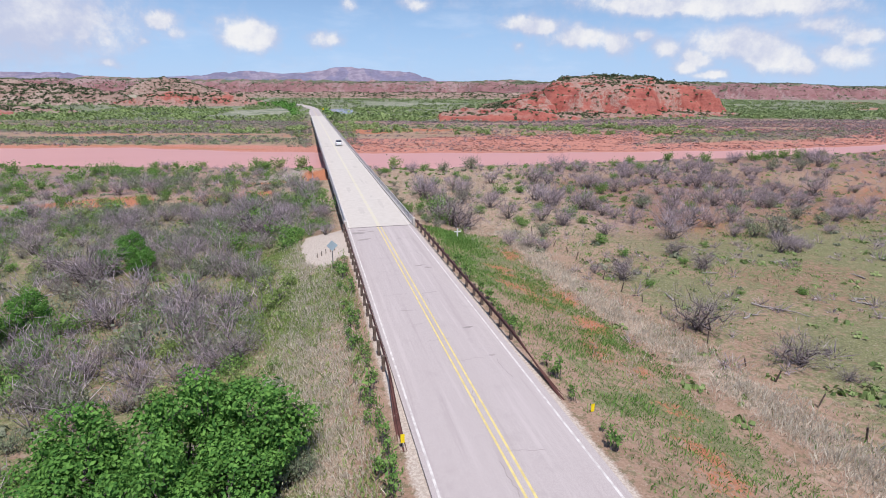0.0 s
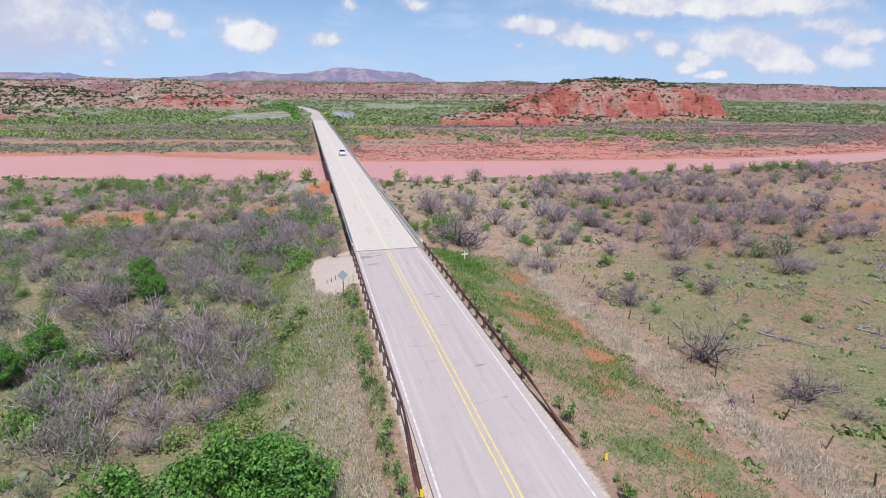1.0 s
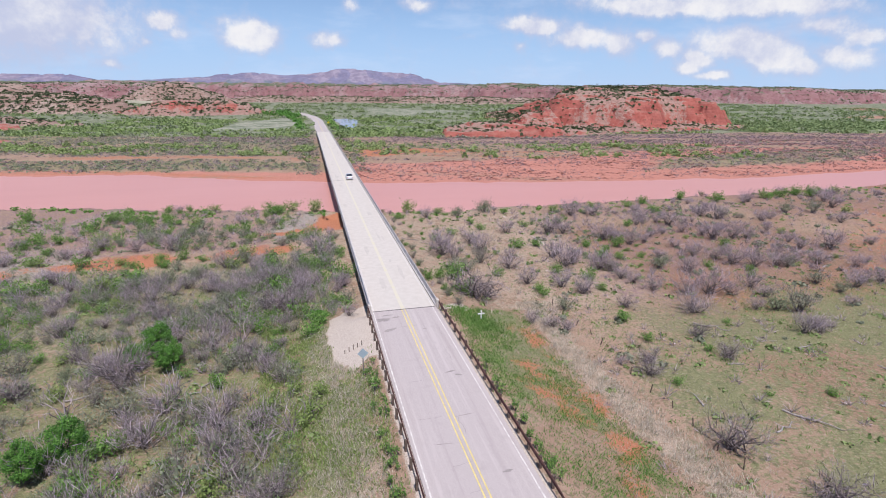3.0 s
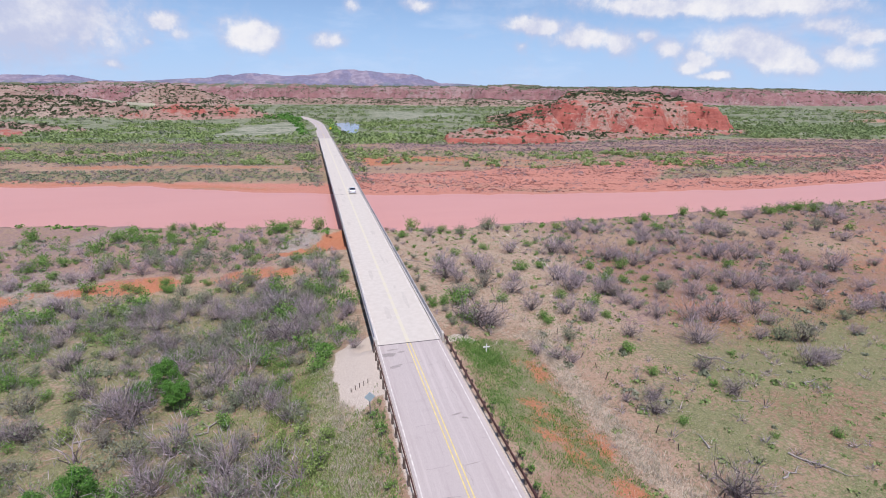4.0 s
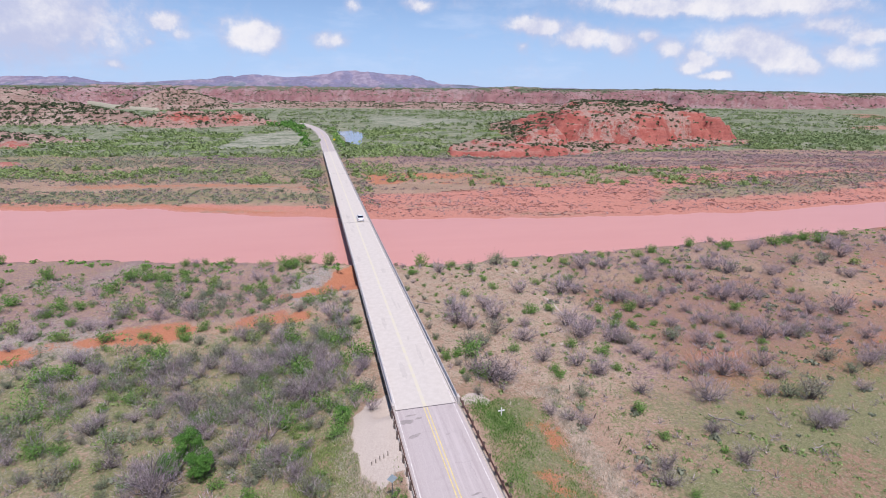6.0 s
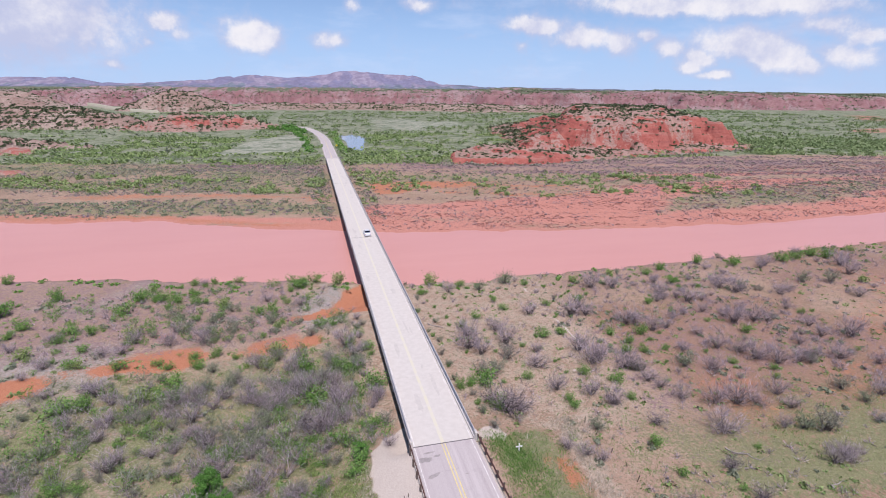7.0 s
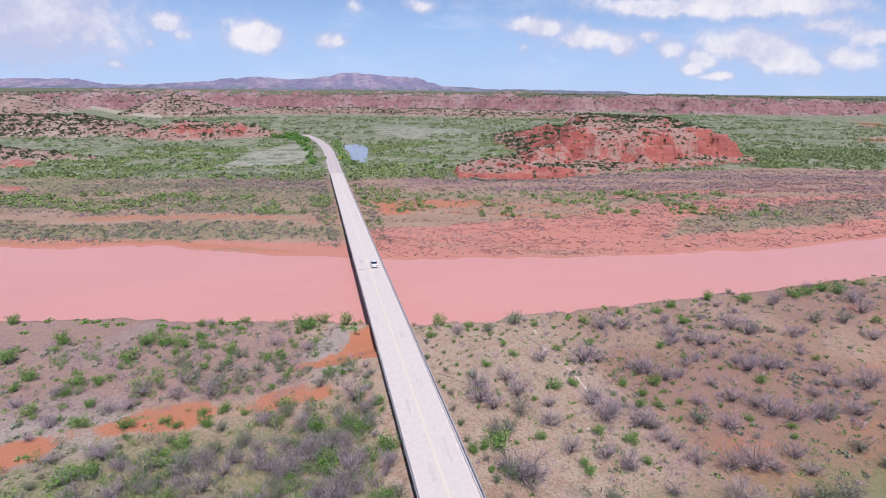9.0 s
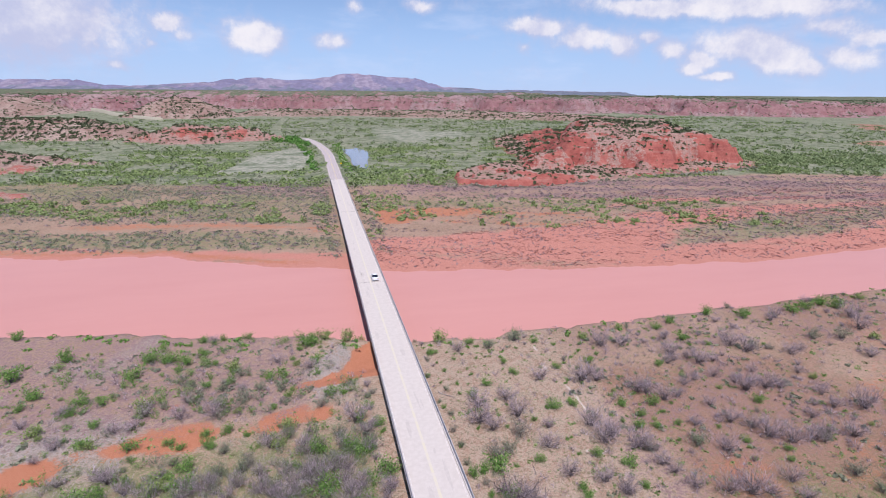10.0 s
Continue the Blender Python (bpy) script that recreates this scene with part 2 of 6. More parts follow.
def layered(name, soil, layers, fine=9.0, relief=0.5, rough=0.95, speckle=0.0, speckle_at=3, mottle="", beds=0.0):
    """Earth with patches: layers of (attribute, tone, tone, breakup)."""
    m, nt, b = material(name, rough, 0, 0.15)
    p = nd(nt, "ShaderNodeNewGeometry").outputs["Position"]
    wide, mid, grit = noise_n(nt, p, 0.06, 4), noise_n(nt, p, 0.55, 5, 0.65), noise_n(nt, p, fine, 4, 0.7)
    c = mixc(nt, sstep(nt, mth(nt, "ADD", mth(nt, "MULTIPLY", wide, 0.5), mth(nt, "MULTIPLY", mid, 0.5)), 0.38, 0.62), *soil)
    clod = noise_n(nt, p, fine * 0.26, 5, 0.75)
    mixed = mth(nt, "ADD", mth(nt, "ADD", mth(nt, "MULTIPLY", mid, 0.3), mth(nt, "MULTIPLY", grit, 0.25)), mth(nt, "MULTIPLY", clod, 0.45))
    for k, (a, c0, c1, amp) in enumerate(layers):
        if speckle and k == speckle_at:
            dots, dots2 = noise_n(nt, p, speckle, 3, 0.7), noise_n(nt, p, speckle * 1.9, 3, 0.7)
            c = mixc(nt, mth(nt, "MULTIPLY", sstep(nt, dots, 0.52, 0.60), 0.6), c, (0.125, 0.13, 0.065))
            c = mixc(nt, mth(nt, "MULTIPLY", sstep(nt, dots2, 0.55, 0.64), 0.35), c, (0.50, 0.40, 0.34))
        f = mth(nt, "ADD", attr(nt, a), mth(nt, "MULTIPLY", mth(nt, "SUBTRACT", mixed, 0.5), amp * 2.6))
        f = sstep(nt, f, 0.41, 0.60)
        c = mixc(nt, f, c, mixc(nt, sstep(nt, grit, 0.35, 0.65), c0, c1))
    if beds:
        lay_ = noise_n(nt, nd(nt, "ShaderNodeMapping", {"Vector": p, "Scale": (0.035, 0.035, 0.35 * beds)}).outputs[0], 1.0, 4, 0.7)
        c = mixc(nt, mth(nt, "MULTIPLY", sstep(nt, lay_, 0.52, 0.64), 0.35), c, (0.22, 0.075, 0.07))
        c = mixc(nt, mth(nt, "MULTIPLY", sstep(nt, lay_, 0.46, 0.36), 0.3), c, (0.38, 0.25, 0.21))
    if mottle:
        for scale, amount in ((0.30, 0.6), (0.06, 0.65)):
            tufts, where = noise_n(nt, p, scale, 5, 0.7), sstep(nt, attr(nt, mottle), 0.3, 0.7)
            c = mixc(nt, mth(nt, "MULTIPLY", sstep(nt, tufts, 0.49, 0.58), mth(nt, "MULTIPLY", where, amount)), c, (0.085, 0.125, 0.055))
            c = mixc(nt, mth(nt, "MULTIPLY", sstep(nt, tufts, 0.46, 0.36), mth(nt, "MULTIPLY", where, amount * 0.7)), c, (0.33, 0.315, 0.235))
    c = mixc(nt, mth(nt, "MULTIPLY", sstep(nt, grit, 0.62, 0.40), 0.35), c, (0.55, 0.5, 0.5), "MULTIPLY")
    nt.links.new(c, b.inputs["Base Color"])
    bump(nt, b, mth(nt, "ADD", grit, mth(nt, "MULTIPLY", mid, 1.5)), relief, 0.12)
    return m


M_GROUND = layered("valley_earth", ((0.32, 0.21, 0.15), (0.41, 0.28, 0.21)), [
    ("dry", (0.375, 0.28, 0.215), (0.485, 0.385, 0.31), 1.1),
    ("brown", (0.25, 0.138, 0.096), (0.345, 0.203, 0.15), 1.2),
    ("litter", (0.27, 0.23, 0.215), (0.43, 0.375, 0.35), 1.3),
    ("green", (0.155, 0.165, 0.074), (0.265, 0.25, 0.138), 1.3),
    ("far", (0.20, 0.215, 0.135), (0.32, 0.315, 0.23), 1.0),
    ("pale", (0.31, 0.31, 0.245), (0.41, 0.395, 0.325), 0.9),
    ("sand", (0.43, 0.18, 0.135), (0.55, 0.26, 0.205), 0.8),
    ("red", (0.40, 0.15, 0.08), (0.48, 0.215, 0.13), 1.2),
    ("mauve", (0.20, 0.125, 0.125), (0.32, 0.21, 0.20), 1.2),
    ("gravel", (0.50, 0.415, 0.36), (0.58, 0.50, 0.44), 0.25)], speckle=2.4, speckle_at=4, mottle="far")
M_MESA = layered("red_bed_rock", ((0.30, 0.082, 0.065), (0.40, 0.14, 0.11)), [
    ("pale", (0.29, 0.175, 0.145), (0.39, 0.265, 0.22), 1.0),
    ("green", (0.10, 0.115, 0.05), (0.19, 0.19, 0.10), 0.8)], fine=1.5, beds=1.0)
M_HILL = layered("pale_clay_beds", ((0.26, 0.172, 0.14), (0.335, 0.24, 0.20)), [
    ("pale", (0.32, 0.24, 0.195), (0.41, 0.32, 0.27), 0.9),
    ("green", (0.11, 0.125, 0.06), (0.20, 0.20, 0.11), 0.9)], fine=0.8, beds=0.8)
# Red rock beds, their tones pushed towards purple to paint in distance haze.
M_CLIFF = layered("hazed_cliff_beds", ((0.235, 0.12, 0.125), (0.31, 0.175, 0.178)), [
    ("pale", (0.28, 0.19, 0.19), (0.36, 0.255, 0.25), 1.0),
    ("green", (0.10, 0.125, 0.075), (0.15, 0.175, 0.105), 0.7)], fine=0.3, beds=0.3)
# Distance haze is mixed into these base colours as mauve and blue.
M_FAR = layered("haze_tinted_hills", ((0.175, 0.168, 0.26), (0.23, 0.208, 0.295)), [
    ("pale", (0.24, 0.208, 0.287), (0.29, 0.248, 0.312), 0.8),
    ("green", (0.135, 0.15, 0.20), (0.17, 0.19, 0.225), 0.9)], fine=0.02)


def asphalt():
    """Bleached chip seal: fine stones, long streaks along the lanes and paler wheel paths."""
    m, nt, b = material("bleached_asphalt", 0.9, 0, 0.25)
    p = nd(nt, "ShaderNodeNewGeometry").outputs["Position"]
    long_ = noise_n(nt, nd(nt, "ShaderNodeMapping", {"Vector": p, "Scale": (1.1, 0.03, 1.0)}).outputs[0], 1.6, 4, 0.6)
    blotch, stones = noise_n(nt, p, 0.5, 5, 0.65), noise_n(nt, p, 26, 3, 0.7)
    c = mixc(nt, sstep(nt, stones, 0.35, 0.65), (0.40, 0.34, 0.335), (0.49, 0.425, 0.42))
    c = mixc(nt, mth(nt, "MULTIPLY", sstep(nt, long_, 0.52, 0.66), 0.5), c, (0.53, 0.465, 0.46))
    c = mixc(nt, mth(nt, "MULTIPLY", sstep(nt, long_, 0.46, 0.36), 0.4), c, (0.36, 0.30, 0.295))
    c = mixc(nt, mth(nt, "MULTIPLY", sstep(nt, blotch, 0.56, 0.7), 0.35), c, (0.355, 0.30, 0.295))
    nt.links.new(c, b.inputs["Base Color"])
    bump(nt, b, stones, 0.3, 0.02)
    return m


M_ASPHALT = asphalt()
M_DECK = simple("pale_concrete", (0.52, 0.465, 0.425), (0.57, 0.515, 0.475), 1.2, 0.9, fine=8)
M_CONCRETE = simple("weathered_concrete", (0.42, 0.38, 0.36), (0.55, 0.50, 0.48), 0.8, 0.9, fine=12)
M_GIRDER = simple("dark_weathered_steel", (0.035, 0.024, 0.022), (0.065, 0.04, 0.035), 1.0, 0.7, fine=10)
M_RAIL = simple("rusted_steel_rail", (0.10, 0.045, 0.04), (0.17, 0.075, 0.065), 1.2, 0.6, 0.3, fine=20)
M_POST = simple("weathered_timber", (0.09, 0.06, 0.05), (0.16, 0.12, 0.10), 4, 0.9, fine=30)
M_GALV = simple("galvanised_steel", (0.50, 0.46, 0.46), (0.62, 0.58, 0.58), 1.5, 0.5, 0.4, fine=20)
M_WHITE = simple("worn_white_paint", (0.47, 0.415, 0.41), (0.70, 0.66, 0.64), 2.5, 0.7, fine=14, relief=0)
M_YELLOW = simple("worn_yellow_paint", (0.57, 0.455, 0.20), (0.72, 0.585, 0.24), 2.0, 0.7, fine=14, relief=0)
M_FADED = simple("faded_yellow_paint", (0.60, 0.545, 0.40), (0.58, 0.525, 0.47), 0.6, 0.8, fine=8, relief=0)
M_TRACK = simple("pale_caliche_track", (0.34, 0.31, 0.235), (0.42, 0.385, 0.30), 0.4, 0.9, fine=4)
M_TAR = simple("tar_joint", (0.07, 0.06, 0.06), (0.14, 0.12, 0.12), 2, 0.8, fine=20)


# ---- land ----
def spaced(lo, a, b, hi, fine, growth):
    mid = list(np.arange(a, b + 1e-6, fine))
    up, step, v = [], fine, b
    while v < hi:
        step *= growth
        v += step
        up.append(min(v, hi))
    down, step, v = [], fine, a
    while v > lo:
        step *= growth
        v -= step
        down.append(max(v, lo))
    return np.array(down[::-1] + mid + up)


BAR = ((131, 135), (168, 146), (226, 156), (290, 162), (245, 129), (178, 113), (137, 111), (108, 115))
APRON = ((-3.6, 6.5), (-6.4, 4.6), (-8.2, 2.2), (-8.8, -1.0), (-8.7, -4.5), (-8.1, -8.2), (-7.0, -10.6), (-5.6, -11.4), (-4.9, -9.0), (-4.6, -4.0), (-3.6, -1.0))
FIELD = ((-88, 326), (-52, 330), (-13, 346), (-13, 476), (-35, 493), (-61, 434), (-76, 352))


def bands(x, y):
    """The valley's bands, as uneven as they grow."""
    return depth(x, y) + 16 * (fbm(x, y, 34, 131, 4) - 0.5) + 6 * (fbm(x, y, 7, 133, 3) - 0.5)


def streaks(x, y, scale, seed):
    """Noise drawn out along the river."""
    return fbm(0.3 * (0.971 * x - 0.24 * y), 2.0 * depth(x, y), scale, seed, 4)


def in_bar(x, y):
    return smooth(inside(x, y, BAR) + 14 * (fbm(x, y, 18, 111, 3) - 0.5), -4, 6) * (0.55 + 0.6 * (streaks(x, y, 10, 113) - 0.3))


def in_sand(x, y, z):
    fb, d = far_bank(x, y), depth(x, y)
    edge = np.where(x < 0, 131, np.interp(x, (0, 60, 130, 200, 300, 500), (140, 158, 195, 212, 230, 238))) + 10 * (fbm(x, y, 16, 109, 3) - 0.5)
    s = smooth(y - fb, -4, 0) * (1 - smooth(d, edge - 8, edge + 8)) * (0.45 + 0.9 * (streaks(x, y, 11, 105) - 0.22))
    streak = np.exp(-((d - np.interp(x, (100, 165, 275, 340), (196, 222, 237, 243))) / 5) ** 2) * smooth(x, 100, 150) * 0.9
    carpet = smooth(d, 215, 232) * (1 - smooth(d, np.interp(x, (20, 120, 200, 400), (262, 270, 298, 316)) - 10, np.interp(x, (20, 120, 200, 400), (262, 270, 298, 316)) + 14)) * smooth(x, 15, 40) * (0.22 + 0.62 * (streaks(x, y, 14, 115) - 0.2))
    reach = smooth(26 - np.minimum(to_line(x, y, ((590, 418), (680, 440), (900, 470))), to_line(x, y, ((960, 720), (850, 610), (1000, 560)))), 0, 12)
    return np.clip(np.maximum.reduce([s * (1 - 0.8 * in_bar(x, y)), streak, carpet, reach]), 0, 1)


def in_pale(x, y, z):
    a = smooth(inside(x, y, FIELD) + 16 * (fbm(x, y, 30, 93, 3) - 0.5), -3, 6) * 0.9
    b = smooth(1.0 - np.hypot((x - 115) / 85, (y - 640) / 130) + 1.1 * (fbm(x, y, 50, 117, 3) - 0.5), 0, 0.5) * 0.6
    c = 0.62 * smooth(streaks(x, y, 50, 119), 0.5, 0.62) * smooth(depth(x, y), 255, 290) * (1 - smooth(y, 420, 520)) * smooth(-x, 30, 60)
    return np.clip(np.maximum.reduce([a, b, c]), 0, 1)


def in_gravel(x, y, z):
    cone = smooth(inside(x, y, APRON) + 0.6 * (fbm(x, y, 2.0, 149, 3) - 0.5), -0.25, 0.25) + smooth(2.0 - np.hypot((x - 6.8) / 1.1, (y - 2.4) / 1.1), 0, 0.5)
    path = np.exp(-(to_line(x, y, ((30.7, 52.2), (28.7, 39.7), (30.1, 31.6), (29.9, 23.9), (24.6, 15.0))) / 0.45) ** 2) * 0.62
    verge = smooth(5.0 - np.abs(x - road_x(y)), 0, 0.5) * ((y < 0) | ((y > 274) & (y < 556))) * 0.75
    return np.clip(np.maximum.reduce([cone * 1.2, path, verge]), 0, 1)


def in_red(x, y, z):
    nb, fb = near_bank(x, y), far_bank(x, y)
    r = smooth(in_gully(x, y), -0.5, 0.5) * 1.2
    wash = np.interp(x, (-80, -59, -50, -34, -23, -17, -12, -6), (22, 28.0, 32.0, 32.4, 34.0, 35.0, 35.0, 31.5))
    broken = 0.42 + 0.7 * smooth(fbm(x, y, 7, 91, 4), 0.38, 0.58)
    strip = np.exp(-((y - wash + 3 * (fbm(x, y, 7, 92, 3) - 0.5)) / np.interp(x, (-60, -45, -10), (4.8, 4.2, 2.8))) ** 2) * smooth(-x, 4, 8) * broken
    strip = np.maximum(strip, 0.75 * np.exp(-((y - 42 + 2 * (fbm(x, y, 6, 94, 3) - 0.5)) / 1.5) ** 2) * smooth(-x, 19, 23) * (1 - smooth(-x, 38, 46)) * broken)
    foot = np.interp(y, (-46, -37, -30, -22, 0), (8.5, 10.5, 12.4, 13.8, 13.4)) + 1.6 * (fbm(x, y, 7, 96, 3) - 0.5)
    emb = np.exp(-((x - foot) / 2.1) ** 2) * (y < -1) * (0.34 + 0.42 * smooth(fbm(x, y, 3.5, 95, 4), 0.42, 0.6))
    emb = np.maximum(emb, np.exp(-((x - 10) / 3.0) ** 2) * (y < -3) * (0.18 + 0.4 * smooth(fbm(x, y, 3, 98, 4), 0.46, 0.62)))
    d = bands(x, y)
    far = np.exp(-((d - 160) / 8) ** 2) * smooth(x, -150, -90) * (0.14 + 0.45 * smooth(streaks(x, y, 16, 121), 0.4, 0.6)) * (x < 4)
    field = 0.42 * smooth(fbm(x, y, 18, 21, 4), 0.46, 0.66) * (y < nb) * smooth(x, 20, 45) * smooth(y, -22, 6)
    lip = np.exp(-((y - fb - 5) / 4) ** 2) * 0.6 * (1 - smooth(x, -30, 10))
    orange = smooth(d, 162, 170) * (1 - smooth(d, 198, 210)) * smooth(x, 8, 16) * (1 - smooth(x, 90, 130)) * (0.32 + 0.4 * smooth(streaks(x, y, 14, 123), 0.4, 0.6))
    return np.clip(np.maximum.reduce([r, strip, emb, far, field, lip, orange]), 0, 1)


def in_dry(x, y, z):
    nb = near_bank(x, y)
    band = np.exp(-((x - 17.2 - 0.8 * np.sin(y / 8)) / 1.9) ** 2) * (y < 4) * 0.8
    left = np.exp(-((x + 8.8) / 3.4) ** 2) * (y < -3) * 0.85
    tan = (0.5 - 0.22 * smooth(x, 32, 52)) * (y < nb) * np.maximum(smooth(x, 8, 14) * smooth(y, -8, 4), smooth(y, 2, 8))
    farl = 0.3 * smooth(depth(x, y), 150, 165) * (1 - smooth(depth(x, y), 215, 250)) * (1 - smooth(x, -10, 5))
    return np.clip(np.maximum.reduce([band, left, tan, farl]), 0, 1)


def in_green(x, y, z):
    nb, fb = near_bank(x, y), far_bank(x, y)
    emb = smooth(x, 4.6, 5.6) * (1 - smooth(x, 13.5, 15.5)) * (y < 4) * (0.34 + 0.42 * smooth(fbm(x, y, 4, 99, 4), 0.40, 0.6))
    left = np.exp(-((x + 10.5) / 4) ** 2) * (y < 2) * 0.5
    thick = 0.60 * smooth(-x, 4.5, 9) * (1 - 0.6 * smooth(y, 20, 40)) * (y < nb)
    field = (0.31 + 0.17 * (1 - smooth(y, -16, 12)) + 0.24 * smooth(fbm(x, y, 18, 97, 3), 0.4, 0.6)) * (y < nb) * np.maximum(smooth(x, 14, 24), smooth(x, 4.5, 6) * smooth(y, 2, 6)) * (1 - 0.5 * smooth(y, -12, 14))
    d = bands(x, y)
    start = np.interp(x, (0, 60, 120, 200, 350, 600), (255, 264, 276, 302, 320, 335)) + 12 * (fbm(x, y, 20, 125, 3) - 0.5)
    farg = smooth(d, start - 10, start + 12) * 0.72
    belt = 0.5 * smooth(d, 198, 206) * (1 - smooth(d, 222, 236)) * smooth(x, 10, 25) * (1 - smooth(x, 170, 200)) * smooth(streaks(x, y, 16, 127), 0.35, 0.6)
    farl = (smooth(d, 128, 133) * (1 - smooth(d, 148, 153)) * 0.52 + smooth(d, 166, 176) * (0.42 + 0.2 * smooth(fbm(x, y, 22, 129, 3), 0.4, 0.6) + 0.14 * smooth(d, 250, 275))) * (1 - smooth(x, -10, 10))
    cross_patch = 0.9 * np.exp(-(((x - 8.2) / 2.6) ** 2 + ((y + 3.5) / 3.2) ** 2))
    g = np.maximum.reduce([emb, left, thick, field, farg, farl, belt, in_bar(x, y) * 0.75, cross_patch])
    return np.clip(g, 0, 1)


def in_litter(x, y, z):
    nb = near_bank(x, y)
    return (0.34 + 0.3 * smooth(fbm(x, y, 12, 101, 3), 0.4, 0.6)) * smooth(-x, 5, 10) * (y < nb) + 0.3 * smooth(x, 20, 40) * (y < nb) * smooth(fbm(x, y, 14, 103, 3), 0.45, 0.6)


def in_brown(x, y, z):
    """Red-brown bare earth of the open field."""
    f = 0.36 + 0.34 * smooth(fbm(x, y, 26, 145, 4), 0.38, 0.62)
    return f * (y < near_bank(x, y)) * smooth(x + 14 * (fbm(x, y, 20, 147, 3) - 0.5), 20, 40) * (0.85 + 0.15 * smooth(y, -40, -10))


def in_mauve(x, y, z):
    d = bands(x, y)
    carpet = smooth(d, 218, 234) * (1 - smooth(d, 298, 325)) * smooth(x, 15, 40) * (0.32 + 0.7 * (streaks(x, y, 12, 73) - 0.25))
    line = 0.5 * smooth(d, 224, 236) * (1 - smooth(d, 262, 282)) * smooth(x, -110, -60) * (x < 0)
    left = 0.28 * smooth(d, 166, 176) * (1 - smooth(d, 224, 236)) * (x < 0) + 0.5 * smooth(-x, 8, 20) * smooth(y, 24, 40) * (y < near_bank(x, y))
    right = (0.18 + 0.24 * smooth(fbm(x, y, 16, 135, 3), 0.4, 0.6)) * smooth(x, 18, 34) * smooth(y, -26, 4) * (y < near_bank(x, y))
    return np.clip(np.maximum.reduce([carpet, line, left, right, 0.4 * in_bar(x, y)]), 0, 1)


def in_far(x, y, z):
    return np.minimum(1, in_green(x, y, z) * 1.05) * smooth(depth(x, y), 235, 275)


xs = spaced(-4500, -75, 100, 4800, 1.25, 1.06)
ys = spaced(-1500, -58, 122, 4700, 1.25, 1.05)
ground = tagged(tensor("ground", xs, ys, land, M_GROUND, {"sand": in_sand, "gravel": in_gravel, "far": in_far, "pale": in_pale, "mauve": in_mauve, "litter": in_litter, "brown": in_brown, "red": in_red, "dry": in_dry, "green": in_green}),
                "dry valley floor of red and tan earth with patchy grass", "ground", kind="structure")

m, nt, b = material("muddy_red_water", 0.34, 0, 0.25)
p = nd(nt, "ShaderNodeNewGeometry").outputs["Position"]
stretch = nd(nt, "ShaderNodeMapping", {"Vector": p, "Scale": (0.25, 1.0, 1.0)}).outputs[0]
nt.links.new(mixc(nt, noise_n(nt, stretch, 0.12, 4), (0.53, 0.245, 0.212), (0.59, 0.288, 0.25)), b.inputs["Base Color"])
bump(nt, b, noise_n(nt, stretch, 1.6, 4), 0.12, 0.05)
M_WATER = m
wx = np.linspace(-900, 900, 91)
wq = np.arange(90)
co = np.concatenate([np.stack([wx, np.interp(wx, *NEAR_BANK) - 8, wx * 0 + WATER], -1), np.stack([wx, np.interp(wx, *FAR_BANK) + 12, wx * 0 + WATER], -1)])
tagged(sheet("river", co, np.stack([wq, wq + 1, wq + 92, wq + 91], -1), M_WATER), "wide shallow river of opaque pink-red muddy water", "river", kind="structure")
bpy.data.objects["river"].name = "water"
M_POND = material("still_pond_water", 0.12, 0, 0.4)[0]
M_POND.node_tree.nodes["Principled BSDF"].inputs["Base Color"].default_value = (0.24, 0.24, 0.26, 1)
an = np.linspace(0, 2 * np.pi, 40, endpoint=False)
rad = 1 + 0.14 * np.sin(3 * an) + 0.08 * np.sin(5 * an + 1)
pz = -2.45
co = np.concatenate([[(22, 425, pz)], np.stack([22.5 + 9.5 * rad * np.cos(an) + 3 * np.cos(2 * an), 422 + 82 * rad * np.sin(an), an * 0 + pz], -1)])
i = np.arange(40)
tagged(sheet("pond", co, np.stack([i * 0, i + 1, (i + 1) % 40 + 1], -1), M_POND), "small still pond beside the far road", "pond", kind="structure")


